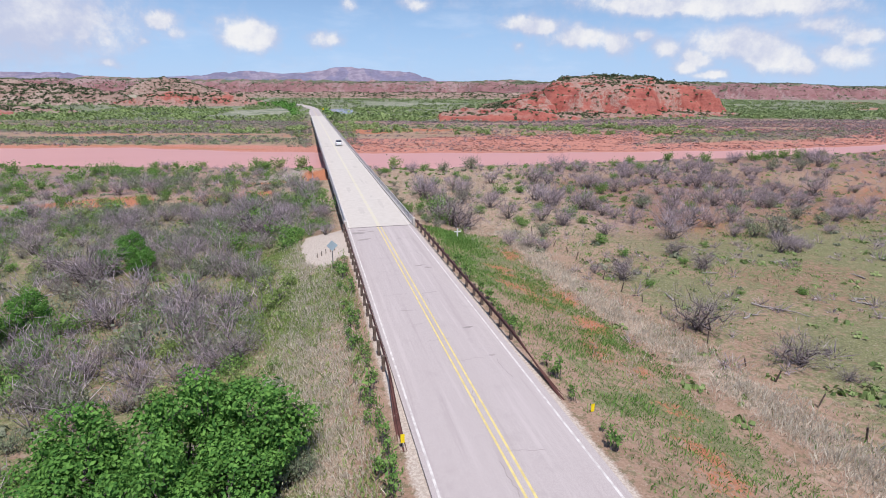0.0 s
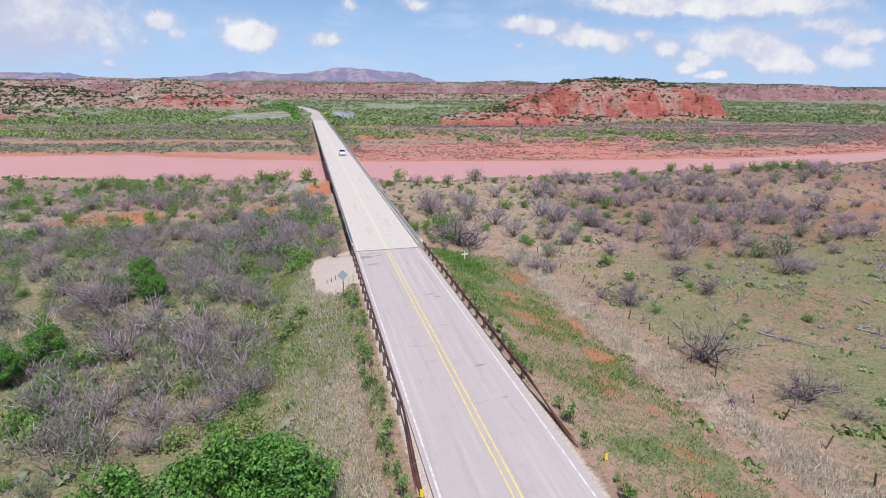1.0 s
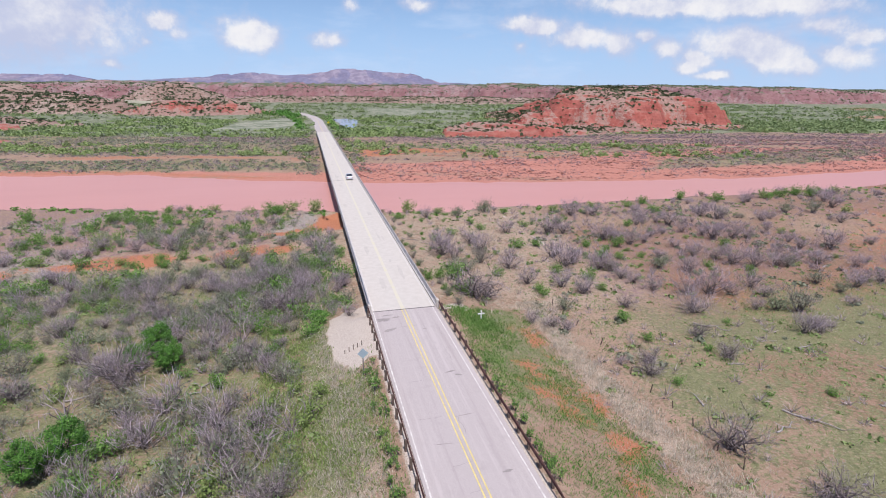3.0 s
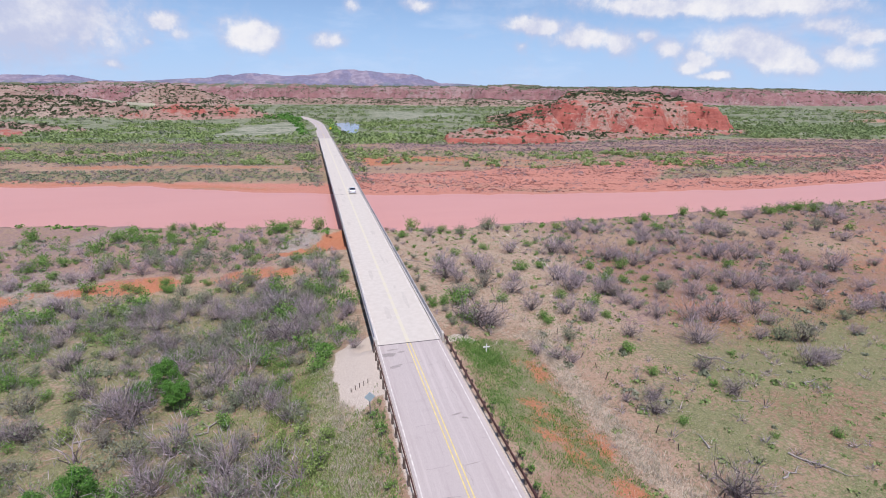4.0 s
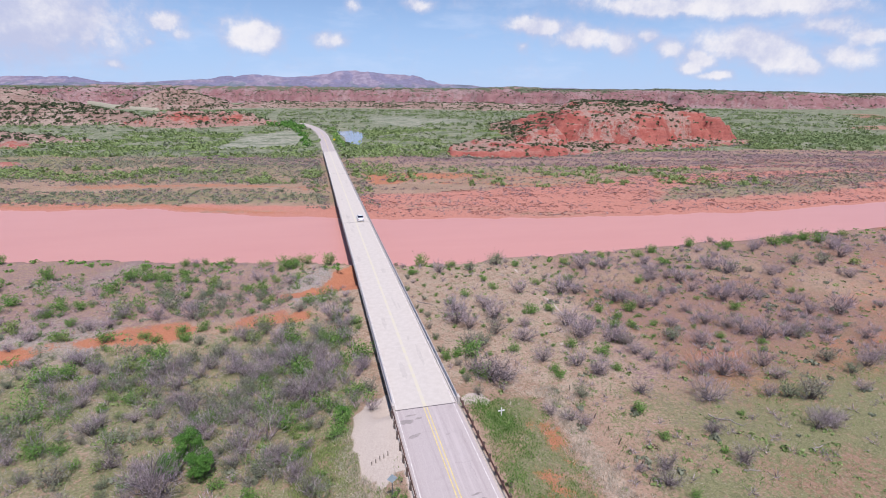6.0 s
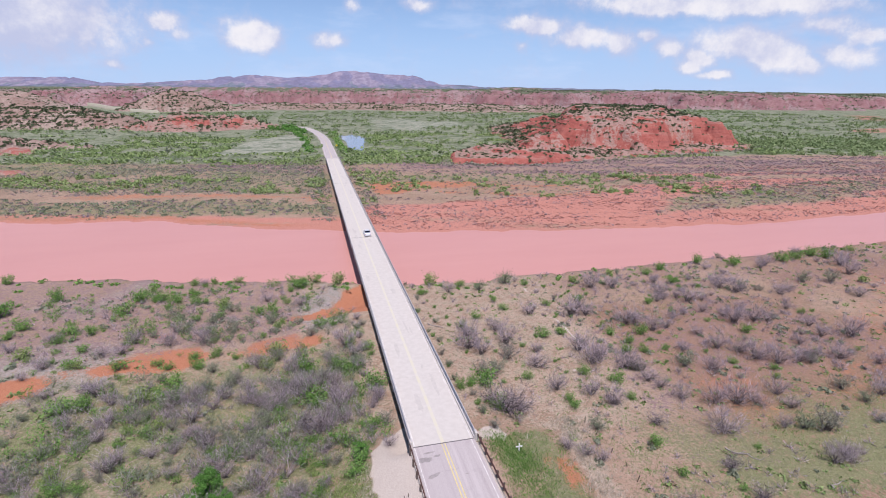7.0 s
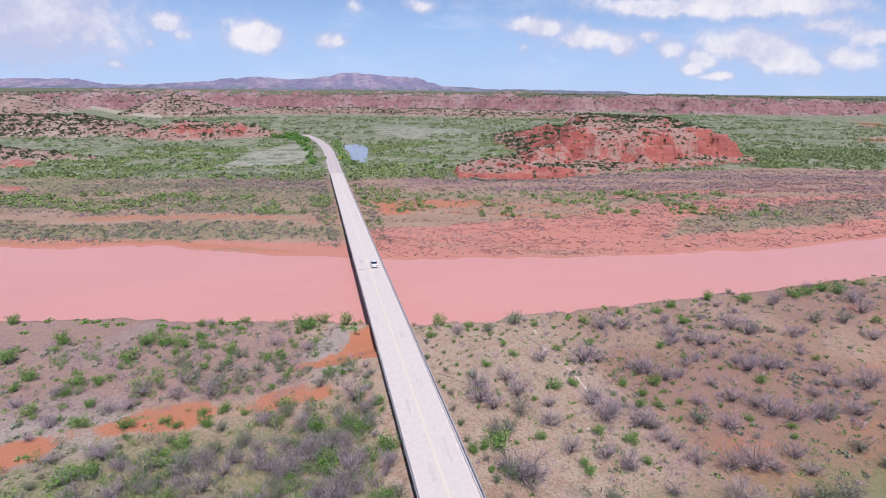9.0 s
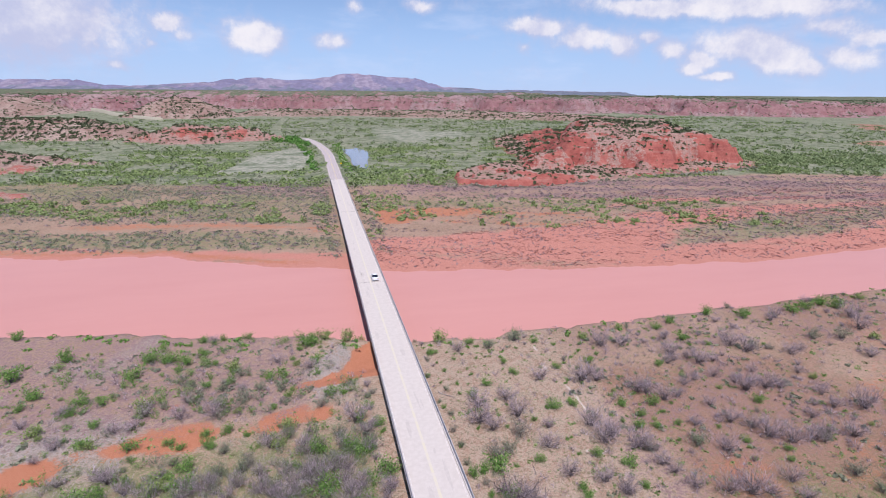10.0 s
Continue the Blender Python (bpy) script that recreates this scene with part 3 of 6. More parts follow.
# ---- hills ----
def butte(name, label, poly, cap, steep, seed, step, gully=10.0, relief=0.45, shrub_top=0.5, mat_=None, base=None, depth=3.0, grid=None, more_pale=0.0, shape=None):
    """A hill of eroded red beds: cap gives the height of its top, steep the slope of its sides, depth how deep the gullies cut."""
    poly = np.array(poly, float)
    pad = 4 * step
    xs = np.arange(poly[:, 0].min() - pad, poly[:, 0].max() + pad, step)
    ys = np.arange(poly[:, 1].min() - pad, poly[:, 1].max() + pad, step)
    if grid:
        xs, ys = grid

    def height(x, y):
        w = gully
        d = inside(x + w * 1.3 * (fbm(x, y, w * 2.5, seed, 3) - 0.5) * 2, y + w * 1.3 * (fbm(x, y, w * 2.5, seed + 50, 3) - 0.5) * 2, [tuple(q) for q in poly])
        top = cap(x, y) * (1 + 0.3 * (fbm(x, y, w * 4, seed + 4, 3) - 0.5))
        rise = steep * np.maximum(d, 0) * (0.75 + relief * fbm(x, y, w * 1.5, seed + 9, 3))
        t = np.tanh(rise / np.maximum(top, 0.1) * 1.05)
        ribs = 1 - np.abs(fbm(x, y * 0.35, w * 0.9, seed + 19, 4, 0.6) - 0.5) * 4
        ribs = np.clip(ribs, 0, 1) ** 1.5
        h = top * t - depth * ribs * np.clip(4 * t * (1.05 - t), 0, 1) + 0.07 * w * (fbm(x, y, w * 0.35, seed + 7, 3) - 0.5) * (d > 0)
        ledge = 0.35 * depth * (np.round(h / (depth * 1.4)) - h / (depth * 1.4))
        h = h + ledge * (d > 0) * np.clip(4 * t * (1.05 - t), 0, 1)
        floor = land(x, y) if base is None else base
        return np.where(d > -pad * 0.5, floor - 0.6 + np.maximum(h, 0) + np.minimum(d, 0) * 0.1, floor - 3)

    def slope(x, y, z):
        gy, gx = np.gradient(z, ys, xs)
        return np.hypot(gx, gy)

    def pale(x, y, z):
        rel = (z + 3) / np.maximum(cap(x, y), 1)
        patch = 0.5 * fbm(x, y, gully * 2.2, seed + 2, 4) + 0.25 * smooth(fbm(x, y * 0.3, gully * 0.8, seed + 19, 4, 0.6), 0.35, 0.6) + 0.25 * fbm(x, y, gully * 0.6, seed + 29, 3)
        bedding = fbm(x * 0.02, z * 3.0, 2.0, seed + 6, 2)
        return np.clip(0.26 + 1.3 * (patch - (0.48 - more_pale)) + 0.35 * (bedding - 0.5) + 0.35 * smooth(rel, 0.6, 0.95) + 0.25 * (1 - smooth(rel, 0.05, 0.25)), 0, 1)

    def green(x, y, z):
        return np.clip(shrub_top * (1 - smooth(slope(x, y, z), 0.12, 0.45)) + 0.35 * (fbm(x, y, 12, seed + 3) - 0.5), 0, 1)

    def pale_bench(x, y, z):
        s_ = slope(x, y, z)
        patch = fbm(x, y, 30, seed + 12, 5, 0.65)
        return np.clip(0.66 * (1 - smooth(s_, 0.26, 0.58)) + 0.55 * smooth(patch, 0.54, 0.68) + 0.22 * smooth(z, 14, 18), 0, 1)

    height = shape or height
    ob = tensor(name, xs, ys, height, mat_ or M_MESA, {"pale": pale_bench if shape else pale, "green": green})
    HILLS[ob.name] = height
    return tagged(ob, label, "hill")


HILLS = {}
MESA_FOOT = ((67, 252), (82, 249), (96, 242), (116, 239), (140, 246), (157, 252), (206, 264), (257, 271), (312, 282), (332, 298), (340, 350), (318, 440), (270, 520), (230, 600),
             (190, 560), (165, 470), (158, 420), (148, 350), (114, 322), (75, 288))
MESA_WALL = ((124, 288), (145, 287), (180, 285), (210, 277), (245, 276), (294, 283), (322, 298), (330, 350), (306, 430), (262, 505), (232, 580), (200, 545), (180, 470), (170, 420), (158, 370), (136, 318))


def mesa_form(x, y):
    """A low broken ledge, a pale bench behind it, and a wall of spurs and gullies under a flat top."""
    wx, wy = x + 7 * (fbm(x, y, 30, 3, 3) - 0.5), y + 7 * (fbm(x, y, 30, 53, 3) - 0.5)
    spur = np.clip(np.abs(fbm(x + 0.35 * y, y * 0.45, 52, 22, 4, 0.6) - 0.5) * 4.2, 0, 1)
    rill = np.clip(np.abs(fbm(x - 0.3 * y, y * 0.55, 15, 24, 4, 0.6) - 0.5) * 4, 0, 1)
    d1, d2 = inside(wx, wy, MESA_FOOT), inside(wx, wy, MESA_WALL)
    east = smooth(x, 128, 160)
    h1 = np.interp(x, (60, 75, 120, 150), (3.0, 5.4, 5.6, 3.6)) * (0.35 + 1.3 * fbm(x, y, 16, 29, 3)) * np.tanh(np.maximum(d1 - 2.2 * (1 - rill) - 0.5, 0) * (0.30 - 0.18 * east))
    d2 = np.maximum(d2 + 4 - 20 * (1 - spur) ** 1.3 - 6 * (1 - rill) ** 1.3 + 5 * (fbm(x, y, 9, 31, 3) - 0.5), 0)
    cap = 11 + 9.0 * smooth(x, 135, 172) + 6.5 * smooth(y, 300, 365) + 1.5 * (fbm(x, y, 24, 26, 3) - 0.5)
    t = np.interp(x, (120, 165, 210, 245), (0.5, 0.62, 0.9, 1.1)) * (1 - 0.65 * smooth(y - x, 160, 215)) * d2 / cap
    h2 = cap * t / (1 + t ** 4) ** 0.25
    h = h1 + h2
    mid = np.clip(4 * np.minimum(t, 1) * (1.08 - np.minimum(t, 1)), 0, 1)
    h = h + mid * (0.5 * np.sin(h * 1.9 + 0.03 * x) + 1.1 * (fbm(x, y, 4, 27, 3) - 0.5)) + 0.5 * (fbm(x, y, 7, 28, 3) - 0.5) * (d1 > 1)
    return np.where(d1 > -3, land(x, y) - 0.6 + np.maximum(h, 0) + np.minimum(d1, 0) * 0.1, land(x, y) - 3)


mesa = butte("mesa", "broad eroded mesa of bright red clay with dark shrubs on top", MESA_FOOT, lambda x, y: 22 + 0 * x, 1.0, 3, 1.5, 12, 0.5, 0.42, shape=mesa_form)
hill_red = butte("hill", "low eroded hill of red clay dotted with shrubs",
                 [(-215, 590), (-180, 556), (-138, 548), (-100, 552), (-55, 580), (-40, 610), (-60, 650), (-130, 680), (-200, 640)],
                 lambda x, y: 9 + 15 * np.exp(-((x + 152) / 26) ** 2) + 15 * np.exp(-((x + 85) / 27) ** 2), 0.42, 21, 2.0, 12, 0.4, 0.5, depth=4.0, more_pale=0.23)
hill_left = butte("hill", "rolling pale clay hill dotted with dark shrubs",
                  [(-430, 640), (-355, 612), (-280, 600), (-215, 605), (-190, 640), (-230, 720), (-420, 740)], lambda x, y: 29 + 0 * x, 0.5, 33, 3, 16, 0.4, 0.35, mat_=M_HILL)
hill_near = butte("hill", "long pale clay ridge dotted with dark shrubs",
                  [(-420, 430), (-300, 405), (-230, 395), (-165, 388), (-150, 400), (-200, 430), (-260, 480), (-420, 520)], lambda x, y: 19 - 13 * smooth(x, -280, -170), 0.36, 41, 2.5, 12, 0.35, 0.4, mat_=M_HILL)
hill_cone = butte("hill", "far conical red clay hill dotted with shrubs",
                  [(-400, 1200), (-350, 1130), (-270, 1100), (-180, 1100), (-140, 1180), (-240, 1290), (-360, 1290)], lambda x, y: 34 + 34 * np.exp(-((x + 290) / 60) ** 2), 0.55, 57, 4, 18, 0.4, 0.35, mat_=M_HILL)
hill_west = butte("hill", "broad red clay hill dotted with shrubs",
                  [(-1100, 1150), (-800, 1120), (-650, 1180), (-540, 1300), (-560, 1450), (-800, 1600), (-1100, 1500)], lambda x, y: 72 + 0 * x, 0.42, 61, 6, 30, 0.4, 0.4, mat_=M_HILL)
hill_back = butte("hill", "line of low shrubby foothills of pale clay",
                  [(-230, 1230), (-60, 1160), (60, 1180), (200, 1080), (420, 900), (620, 860), (700, 900), (560, 1000), (300, 1220), (100, 1330), (-150, 1350)], lambda x, y: 13 + 6 * fbm(x, y, 90, 72, 3), 0.22, 71, 5, 26, 0.5, 0.45, mat_=M_HILL)
outcrop = butte("hill", "small bare outcrop of red clay in the scrub", [(-232, 372), (-214, 358), (-196, 360), (-186, 376), (-205, 392), (-228, 390)], lambda x, y: 5 + 0 * x, 0.5, 91, 1.6, 7, 0.4, 0.3, depth=2.0, more_pale=0.14)
butte("hill", "small bare outcrop of red clay near the river", [(-190, 262), (-172, 254), (-156, 258), (-152, 268), (-170, 278), (-188, 276)], lambda x, y: 4 + 0 * x, 0.5, 95, 1.6, 7, 0.4, 0.3, depth=1.6, more_pale=0.14)
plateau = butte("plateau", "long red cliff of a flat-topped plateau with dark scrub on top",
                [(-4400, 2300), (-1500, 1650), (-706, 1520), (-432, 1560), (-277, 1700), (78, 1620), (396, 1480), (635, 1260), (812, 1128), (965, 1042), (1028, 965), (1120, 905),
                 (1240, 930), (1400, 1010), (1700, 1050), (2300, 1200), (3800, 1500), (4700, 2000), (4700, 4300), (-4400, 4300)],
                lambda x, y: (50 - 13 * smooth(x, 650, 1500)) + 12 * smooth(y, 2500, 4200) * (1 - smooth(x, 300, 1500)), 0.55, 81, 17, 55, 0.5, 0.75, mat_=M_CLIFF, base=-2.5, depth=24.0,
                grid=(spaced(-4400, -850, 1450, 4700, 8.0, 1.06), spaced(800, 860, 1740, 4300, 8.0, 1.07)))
plateau["category"] = "plateau"
RIDGE_X = (-3200, -1778, -1579, -1444, -1240, -819, -569, -343, -148, 53, 259, 383, 593, 803, 900, 1011, 1500, 2600)
RIDGE_Z = (110, 122, 126, 96, 84, 105, 136, 150, 132, 144, 182, 188, 160, 156, 130, 96, 72, 60)


def far_ridge(x, y):
    crest = np.interp(x, RIDGE_X, RIDGE_Z) + 10 * (fbm(x, y, 160, 5, 4) - 0.5)
    side = np.clip(1 - np.abs(y - 4250 + 0.03 * x) / 420, 0, 1)
    cut = np.abs(fbm(x, y, 120, 8, 4) - 0.5) * 2
    return 20 + (crest - 20) * np.clip(side * (0.9 + 0.5 * cut), 0, 1)


# No air lies between: the hills' hazy look is their painted mauve.
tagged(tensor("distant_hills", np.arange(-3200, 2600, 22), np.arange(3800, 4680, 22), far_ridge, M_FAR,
              {"pale": lambda x, y, z: smooth(fbm(x, y, 130, 151, 4), 0.4, 0.62), "green": lambda x, y, z: smooth(z, 100, 40) * 0.7 + 0.4 * smooth(fbm(x, y, 45, 153, 4), 0.48, 0.62)}), "distant table hills with haze painted in as mauve", "hills", kind="structure")


fr = np.linspace(0, 1, 30)
fx, fy, fz = -277 - 313 * fr - 14 * np.sin(fr * 5), 1038 + 541 * fr, 3.0 + 3.8 * fr
co = np.concatenate([np.stack([fx + a, fy + 0.6 * a, fz + b], -1) for a, b in ((-4.5, -10), (-2.4, 0), (2.4, 0), (4.5, -10))])
q = np.arange(29)
fa = np.concatenate([np.stack([q + 30 * k, q + 1 + 30 * k, q + 31 + 30 * k, q + 30 + 30 * k], -1) for k in range(3)] + [[(0, 30, 60, 90)]])
tagged(sheet("road", co, fa, M_TRACK),
       "pale stretch of the far road among the hills", "road", kind="structure")


# ---- road and bridge ----
SPAN, LENGTH = 15.24, 274.3
JOINTS = (0.0, 91.44, 182.88, LENGTH)


def ribbon(name, pts, half0, half1, z0, z1, material, parent=None, label=""):
    """A strip along the road from offset half0 to half1, with thickness."""
    ys = np.asarray(pts, float)
    xc = road_x(ys)
    slope = np.gradient(xc, ys) if len(ys) > 1 else xc * 0
    bm = bmesh.new()
    rows = []
    for xx, yy, s in zip(xc, ys, slope):
        nx, ny = 1 / math.hypot(1, s), -s / math.hypot(1, s)
        rows.append([bm.verts.new((xx + o * nx, yy + o * ny, z)) for o, z in ((half0, z0), (half1, z0), (half1, z1), (half0, z1))])
    for a, c in zip(rows[:-1], rows[1:]):
        for k in range(4):
            bm.faces.new((a[k], a[(k + 1) % 4], c[(k + 1) % 4], c[k]))
    bm.faces.new(rows[0][::-1])
    bm.faces.new(rows[-1])
    bmesh.ops.recalc_face_normals(bm, faces=bm.faces)
    return part(name, bm, material, parent, label)


road = tagged(ribbon("road", np.linspace(-130, -0.05, 30), -3.62, 3.75, -0.4, -0.01, M_ASPHALT), "bleached grey-pink asphalt two-lane road with worn lines", "road", kind="structure")
road_far = tagged(ribbon("road", np.linspace(274.4, 575, 70), -3.8, 3.8, -0.4, -0.01, M_ASPHALT), "pale chip-seal road that bends away beyond the bridge", "road", kind="structure")
near_y, far_y = np.linspace(-130, -0.1, 30), np.linspace(274.5, 575, 70)
for ys_, owner in ((near_y, road), (far_y, road_far)):
    for o in (-0.185, 0.185):
        ribbon("centre_line", ys_, o - 0.055, o + 0.055, -0.008, -0.005, M_YELLOW, owner, "worn yellow centre line")
    for o in (-3.35, 3.35):
        ribbon("edge_line", ys_, o - 0.055, o + 0.055, -0.008, -0.005, M_WHITE, owner, "worn white edge line")

bridge = tagged(new("bridge"), "long low concrete deck bridge with steel rails over the river", "bridge")
for y0, y1 in zip(JOINTS[:-1], JOINTS[1:]):
    part("deck_slab", boxes((-3.74, 4.03, y0 + 0.02, y1 - 0.02, -0.22, 0.0)), M_DECK, bridge, "pale worn concrete deck slab")
    for x0, x1, xl in ((-3.78, -3.5, -3.3), (3.68, 4.07, 3.42)):
        part("curb", bevelled(boxes((x0, x1, y0 + 0.03, y1 - 0.03, 0.004, 0.22)), 0.03), M_CONCRETE, bridge)
        part("edge_line", boxes((xl - 0.06, xl + 0.06, y0 + 0.1, y1 - 0.1, 0.003, 0.006)), M_WHITE, bridge, "worn white edge line")
    part("centre_line", boxes((-0.2, 0.2, y0 + 0.1, y1 - 0.1, 0.003, 0.006)), M_FADED, bridge, "faded wide yellow centre line")
    for gx in (-3.15, -1.0, 1.3, 3.45):
        part("girder", boxes((gx - 0.18, gx + 0.18, y0 + 0.1, y1 - 0.1, -0.98, -0.9), (gx - 0.05, gx + 0.05, y0 + 0.1, y1 - 0.1, -0.9, -0.34), (gx - 0.16, gx + 0.16, y0 + 0.1, y1 - 0.1, -0.34, -0.224)), M_GIRDER, bridge, "dark weathered steel girder")
for y in JOINTS:
    part("expansion_joint", boxes((-3.48, 3.66, y - 0.06, y + 0.06, -0.05, 0.008)), M_TAR, bridge, "dark tarred expansion joint")
post_mesh = None
for xr in (-3.66, 3.92):
    for k in range(109):
        if post_mesh is None:
            post = part("rail_post", bevelled(boxes((-0.06, 0.06, -0.07, 0.07, 0.2, 0.82)), 0.012), M_GALV, bridge)
            post_mesh = post.data
        else:
            post = new("rail_post", post_mesh)
            post.parent = bridge
        post.location = (xr, 0.4 + k * 2.5315, 0)
    for y0, y1 in zip(JOINTS[:-1], JOINTS[1:]):
        for z in (0.47, 0.78):
            part("rail", bevelled(boxes((xr - 0.05, xr + 0.05, y0 + 0.05, y1 - 0.05, z - 0.045, z + 0.045)), 0.015), M_GALV, bridge, "pale grey steel rail")
for k in range(1, 18):
    y = k * SPAN
    bent = part("pier_cap", bevelled(boxes((-3.6, 3.9, y - 0.42, y + 0.42, -1.75, -0.985)), 0.05), M_CONCRETE, bridge, "stained concrete pier cap")
    for x in (-2.6, 0.15, 2.9):
        bm = bmesh.new()
        bmesh.ops.create_cone(bm, cap_ends=True, segments=16, radius1=0.36, radius2=0.36, depth=5.3)
        bmesh.ops.translate(bm, verts=bm.verts, vec=(x, y, -4.4))
        part("column", bm, M_CONCRETE, bent)
for y, s in ((0.15, 1), (LENGTH - 0.15, -1)):
    part("abutment", bevelled(boxes((-3.7, 4.0, min(y, y + s * 0.7), max(y, y + s * 0.7), -3.2, -0.99)), 0.04), M_CONCRETE, bridge, "concrete abutment wall")
    for xr in (-3.72, 3.98):
        part("end_post", bevelled(boxes((xr - 0.16, xr + 0.16, y - 0.3, y + 0.45, -0.3, 0.8)), 0.05), M_DECK, bridge, "white concrete end post")

M_PATCH = simple("dark_asphalt_patch", (0.26, 0.225, 0.22), (0.36, 0.315, 0.305), 1.5, 0.9, fine=12)


def blot(name, x, y, a, b, turn, seed, material_, owner, label, z=-0.006):
    """An irregular flat stain or patch on the road."""
    r = random.Random(seed)
    bm = bmesh.new()
    pts = []
    for k in range(18):
        t = 2 * math.pi * k / 18
        w = r.uniform(0.65, 1.1)
        px, py = a * w * math.cos(t), b * w * math.sin(t)
        c, s_ = math.cos(turn), math.sin(turn)
        pts.append(bm.verts.new((x + px * c - py * s_, y + px * s_ + py * c, z)))
    bm.faces.new(pts)
    return part(name, bm, material_, owner, label)


for k, (x, y, a, b_, t) in enumerate([(-2.0, -1.3, 0.7, 0.16, 0.1), (-2.6, -2.4, 0.9, 0.5, 0.0), (-1.2, -2.0, 0.45, 0.2, 0.3), (1.6, -14.5, 0.6, 0.12, 0.2), (2.2, -15.2, 0.35, 0.18, -0.2), (2.0, -27.6, 0.4, 0.14, 0.1),
                                       (-2.2, -5.0, 0.8, 0.3, 0.4), (1.3, -5.5, 0.3, 0.1, 0.0), (2.3, -31.5, 0.25, 0.1, 0.0), (1.0, -21.0, 0.9, 0.05, 0.1), (-1.3, -24.0, 0.8, 0.04, -0.1)]):
    blot("patch", x, y, a, b_, t, k, M_PATCH, road, "dark worn asphalt patch")
M_CRACK = simple("sealed_crack", (0.27, 0.23, 0.225), (0.33, 0.285, 0.28), 3, 0.9)
for k in range(16):
    r = random.Random(50 + k)
    y0, x0, along = -2 - 2.7 * k, r.uniform(-2.8, 2.8), r.random() < 0.45
    bm = bmesh.new()
    prev, px, py = None, x0, y0
    for i in range(12):
        px += r.uniform(-0.10, 0.10) if along else r.uniform(0.08, 0.22)
        py += r.uniform(0.1, 0.3) if along else r.uniform(-0.08, 0.08)
        if abs(px) > 3.2:
            break
        w = r.uniform(0.008, 0.02)
        cur = (bm.verts.new((px - (w if along else 0), py - (0 if along else w), -0.0065)), bm.verts.new((px + (w if along else 0), py + (0 if along else w), -0.0065)))
        if prev:
            bm.faces.new((prev[0], prev[1], cur[1], cur[0]))
        prev = cur
    part("crack", bm, M_CRACK, road)
M_STAIN = simple("deck_stain", (0.47, 0.42, 0.385), (0.53, 0.475, 0.44), 1.0, 0.9, fine=6)
for k in range(46):
    r = random.Random(90 + k)
    blot("stain", r.choice((-1.8, 1.8)) + r.uniform(-0.8, 0.8), r.uniform(1, 272), r.uniform(0.15, 0.5), r.uniform(0.6, 3.5), r.uniform(-0.05, 0.05), 200 + k, M_STAIN, bridge, "grey wheel-path stain", 0.0025)
for k in range(1, 18):
    if abs(k * SPAN - 91.44) > 1 and abs(k * SPAN - 182.88) > 1:
        part("seam", boxes((-3.48, 3.66, k * SPAN - 0.02, k * SPAN + 0.02, -0.01, 0.0045)), M_STAIN, bridge, "thin slab seam")


# ---- roadside steel ----
W_BEAM = ((0.0, -0.155), (0.055, -0.11), (0.055, -0.06), (-0.02, -0.015), (-0.02, 0.015), (0.055, 0.06), (0.055, 0.11), (0.0, 0.155))


def guardrail(x, y0, y1, drop):
    """A W-beam on timber posts; the first stretch twists down into the earth."""
    g = tagged(new("guardrail"), "rusty brown steel guardrail on short timber posts", "guardrail", "guardrails along the approach")
    s = 1 if x < 0 else -1
    rows, ys = [], list(np.linspace(y0 - drop, y0, 12)) + list(np.linspace(y0 + 2, y1, 16))
    bm = bmesh.new()
    for y in ys:
        k = float(smooth(np.array(y), y0 - drop, y0))
        z, tw = -0.20 + 0.76 * k, (1 - k) * 1.35
        row = []
        for thick in (0.0, -0.012):
            for o, h in W_BEAM:
                o = o + thick
                row.append(bm.verts.new((x + s * (o * math.cos(tw) + h * math.sin(tw)) - s * 0.25 * (1 - k), y, z + h * math.cos(tw) - o * math.sin(tw))))
        rows.append(row)
    n = len(W_BEAM)
    for a, c in zip(rows[:-1], rows[1:]):
        for off in (0, n):
            for i in range(n - 1):
                bm.faces.new((a[off + i], a[off + i + 1], c[off + i + 1], c[off + i]))
        for i in (0, n - 1):
            bm.faces.new((a[i], a[n + i], c[n + i], c[i]))
    bmesh.ops.recalc_face_normals(bm, faces=bm.faces)
    part("beam", bm, M_RAIL, g, "rust-brown steel beam")
    mesh = None
    y = y0
    while y < y1:
        if mesh is None:
            p = part("post", bevelled(boxes((-0.09, 0.09, -0.09, 0.09, -1.0, 0.74)), 0.012), M_POST, g)
            mesh = p.data
        else:
            p = new("post", mesh)
            p.parent = g
        p.location = (x - s * 0.12, y, 0)
        y += 1.905
    return g


guardrail(-3.9, -31.5, 0.0, 7.0)
guardrail(4.12, -29.5, 0.0, 7.0)

M_SIGNY = simple("yellow_reflector", (0.85, 0.62, 0.0), (0.95, 0.72, 0.02), 3, 0.5, relief=0)
M_ALU = simple("bare_aluminium_sign_back", (0.42, 0.50, 0.56), (0.50, 0.58, 0.64), 2, 0.5, 0.3)
M_STEEL = simple("dull_post_steel", (0.16, 0.15, 0.15), (0.24, 0.22, 0.22), 5, 0.6, 0.4)
M_CROSS = simple("white_painted_wood", (0.74, 0.72, 0.72), (0.84, 0.82, 0.82), 5, 0.7)


def upright(x, y, sink=0.25):
    return (x, y, float(land(x, y)) - sink)


def cyl(r, z0, z1, seg=10, x=0.0, y=0.0):
    bm = bmesh.new()
    bmesh.ops.create_cone(bm, cap_ends=True, segments=seg, radius1=r, radius2=r, depth=z1 - z0)
    bmesh.ops.translate(bm, verts=bm.verts, vec=(x, y, (z0 + z1) / 2))
    return bm


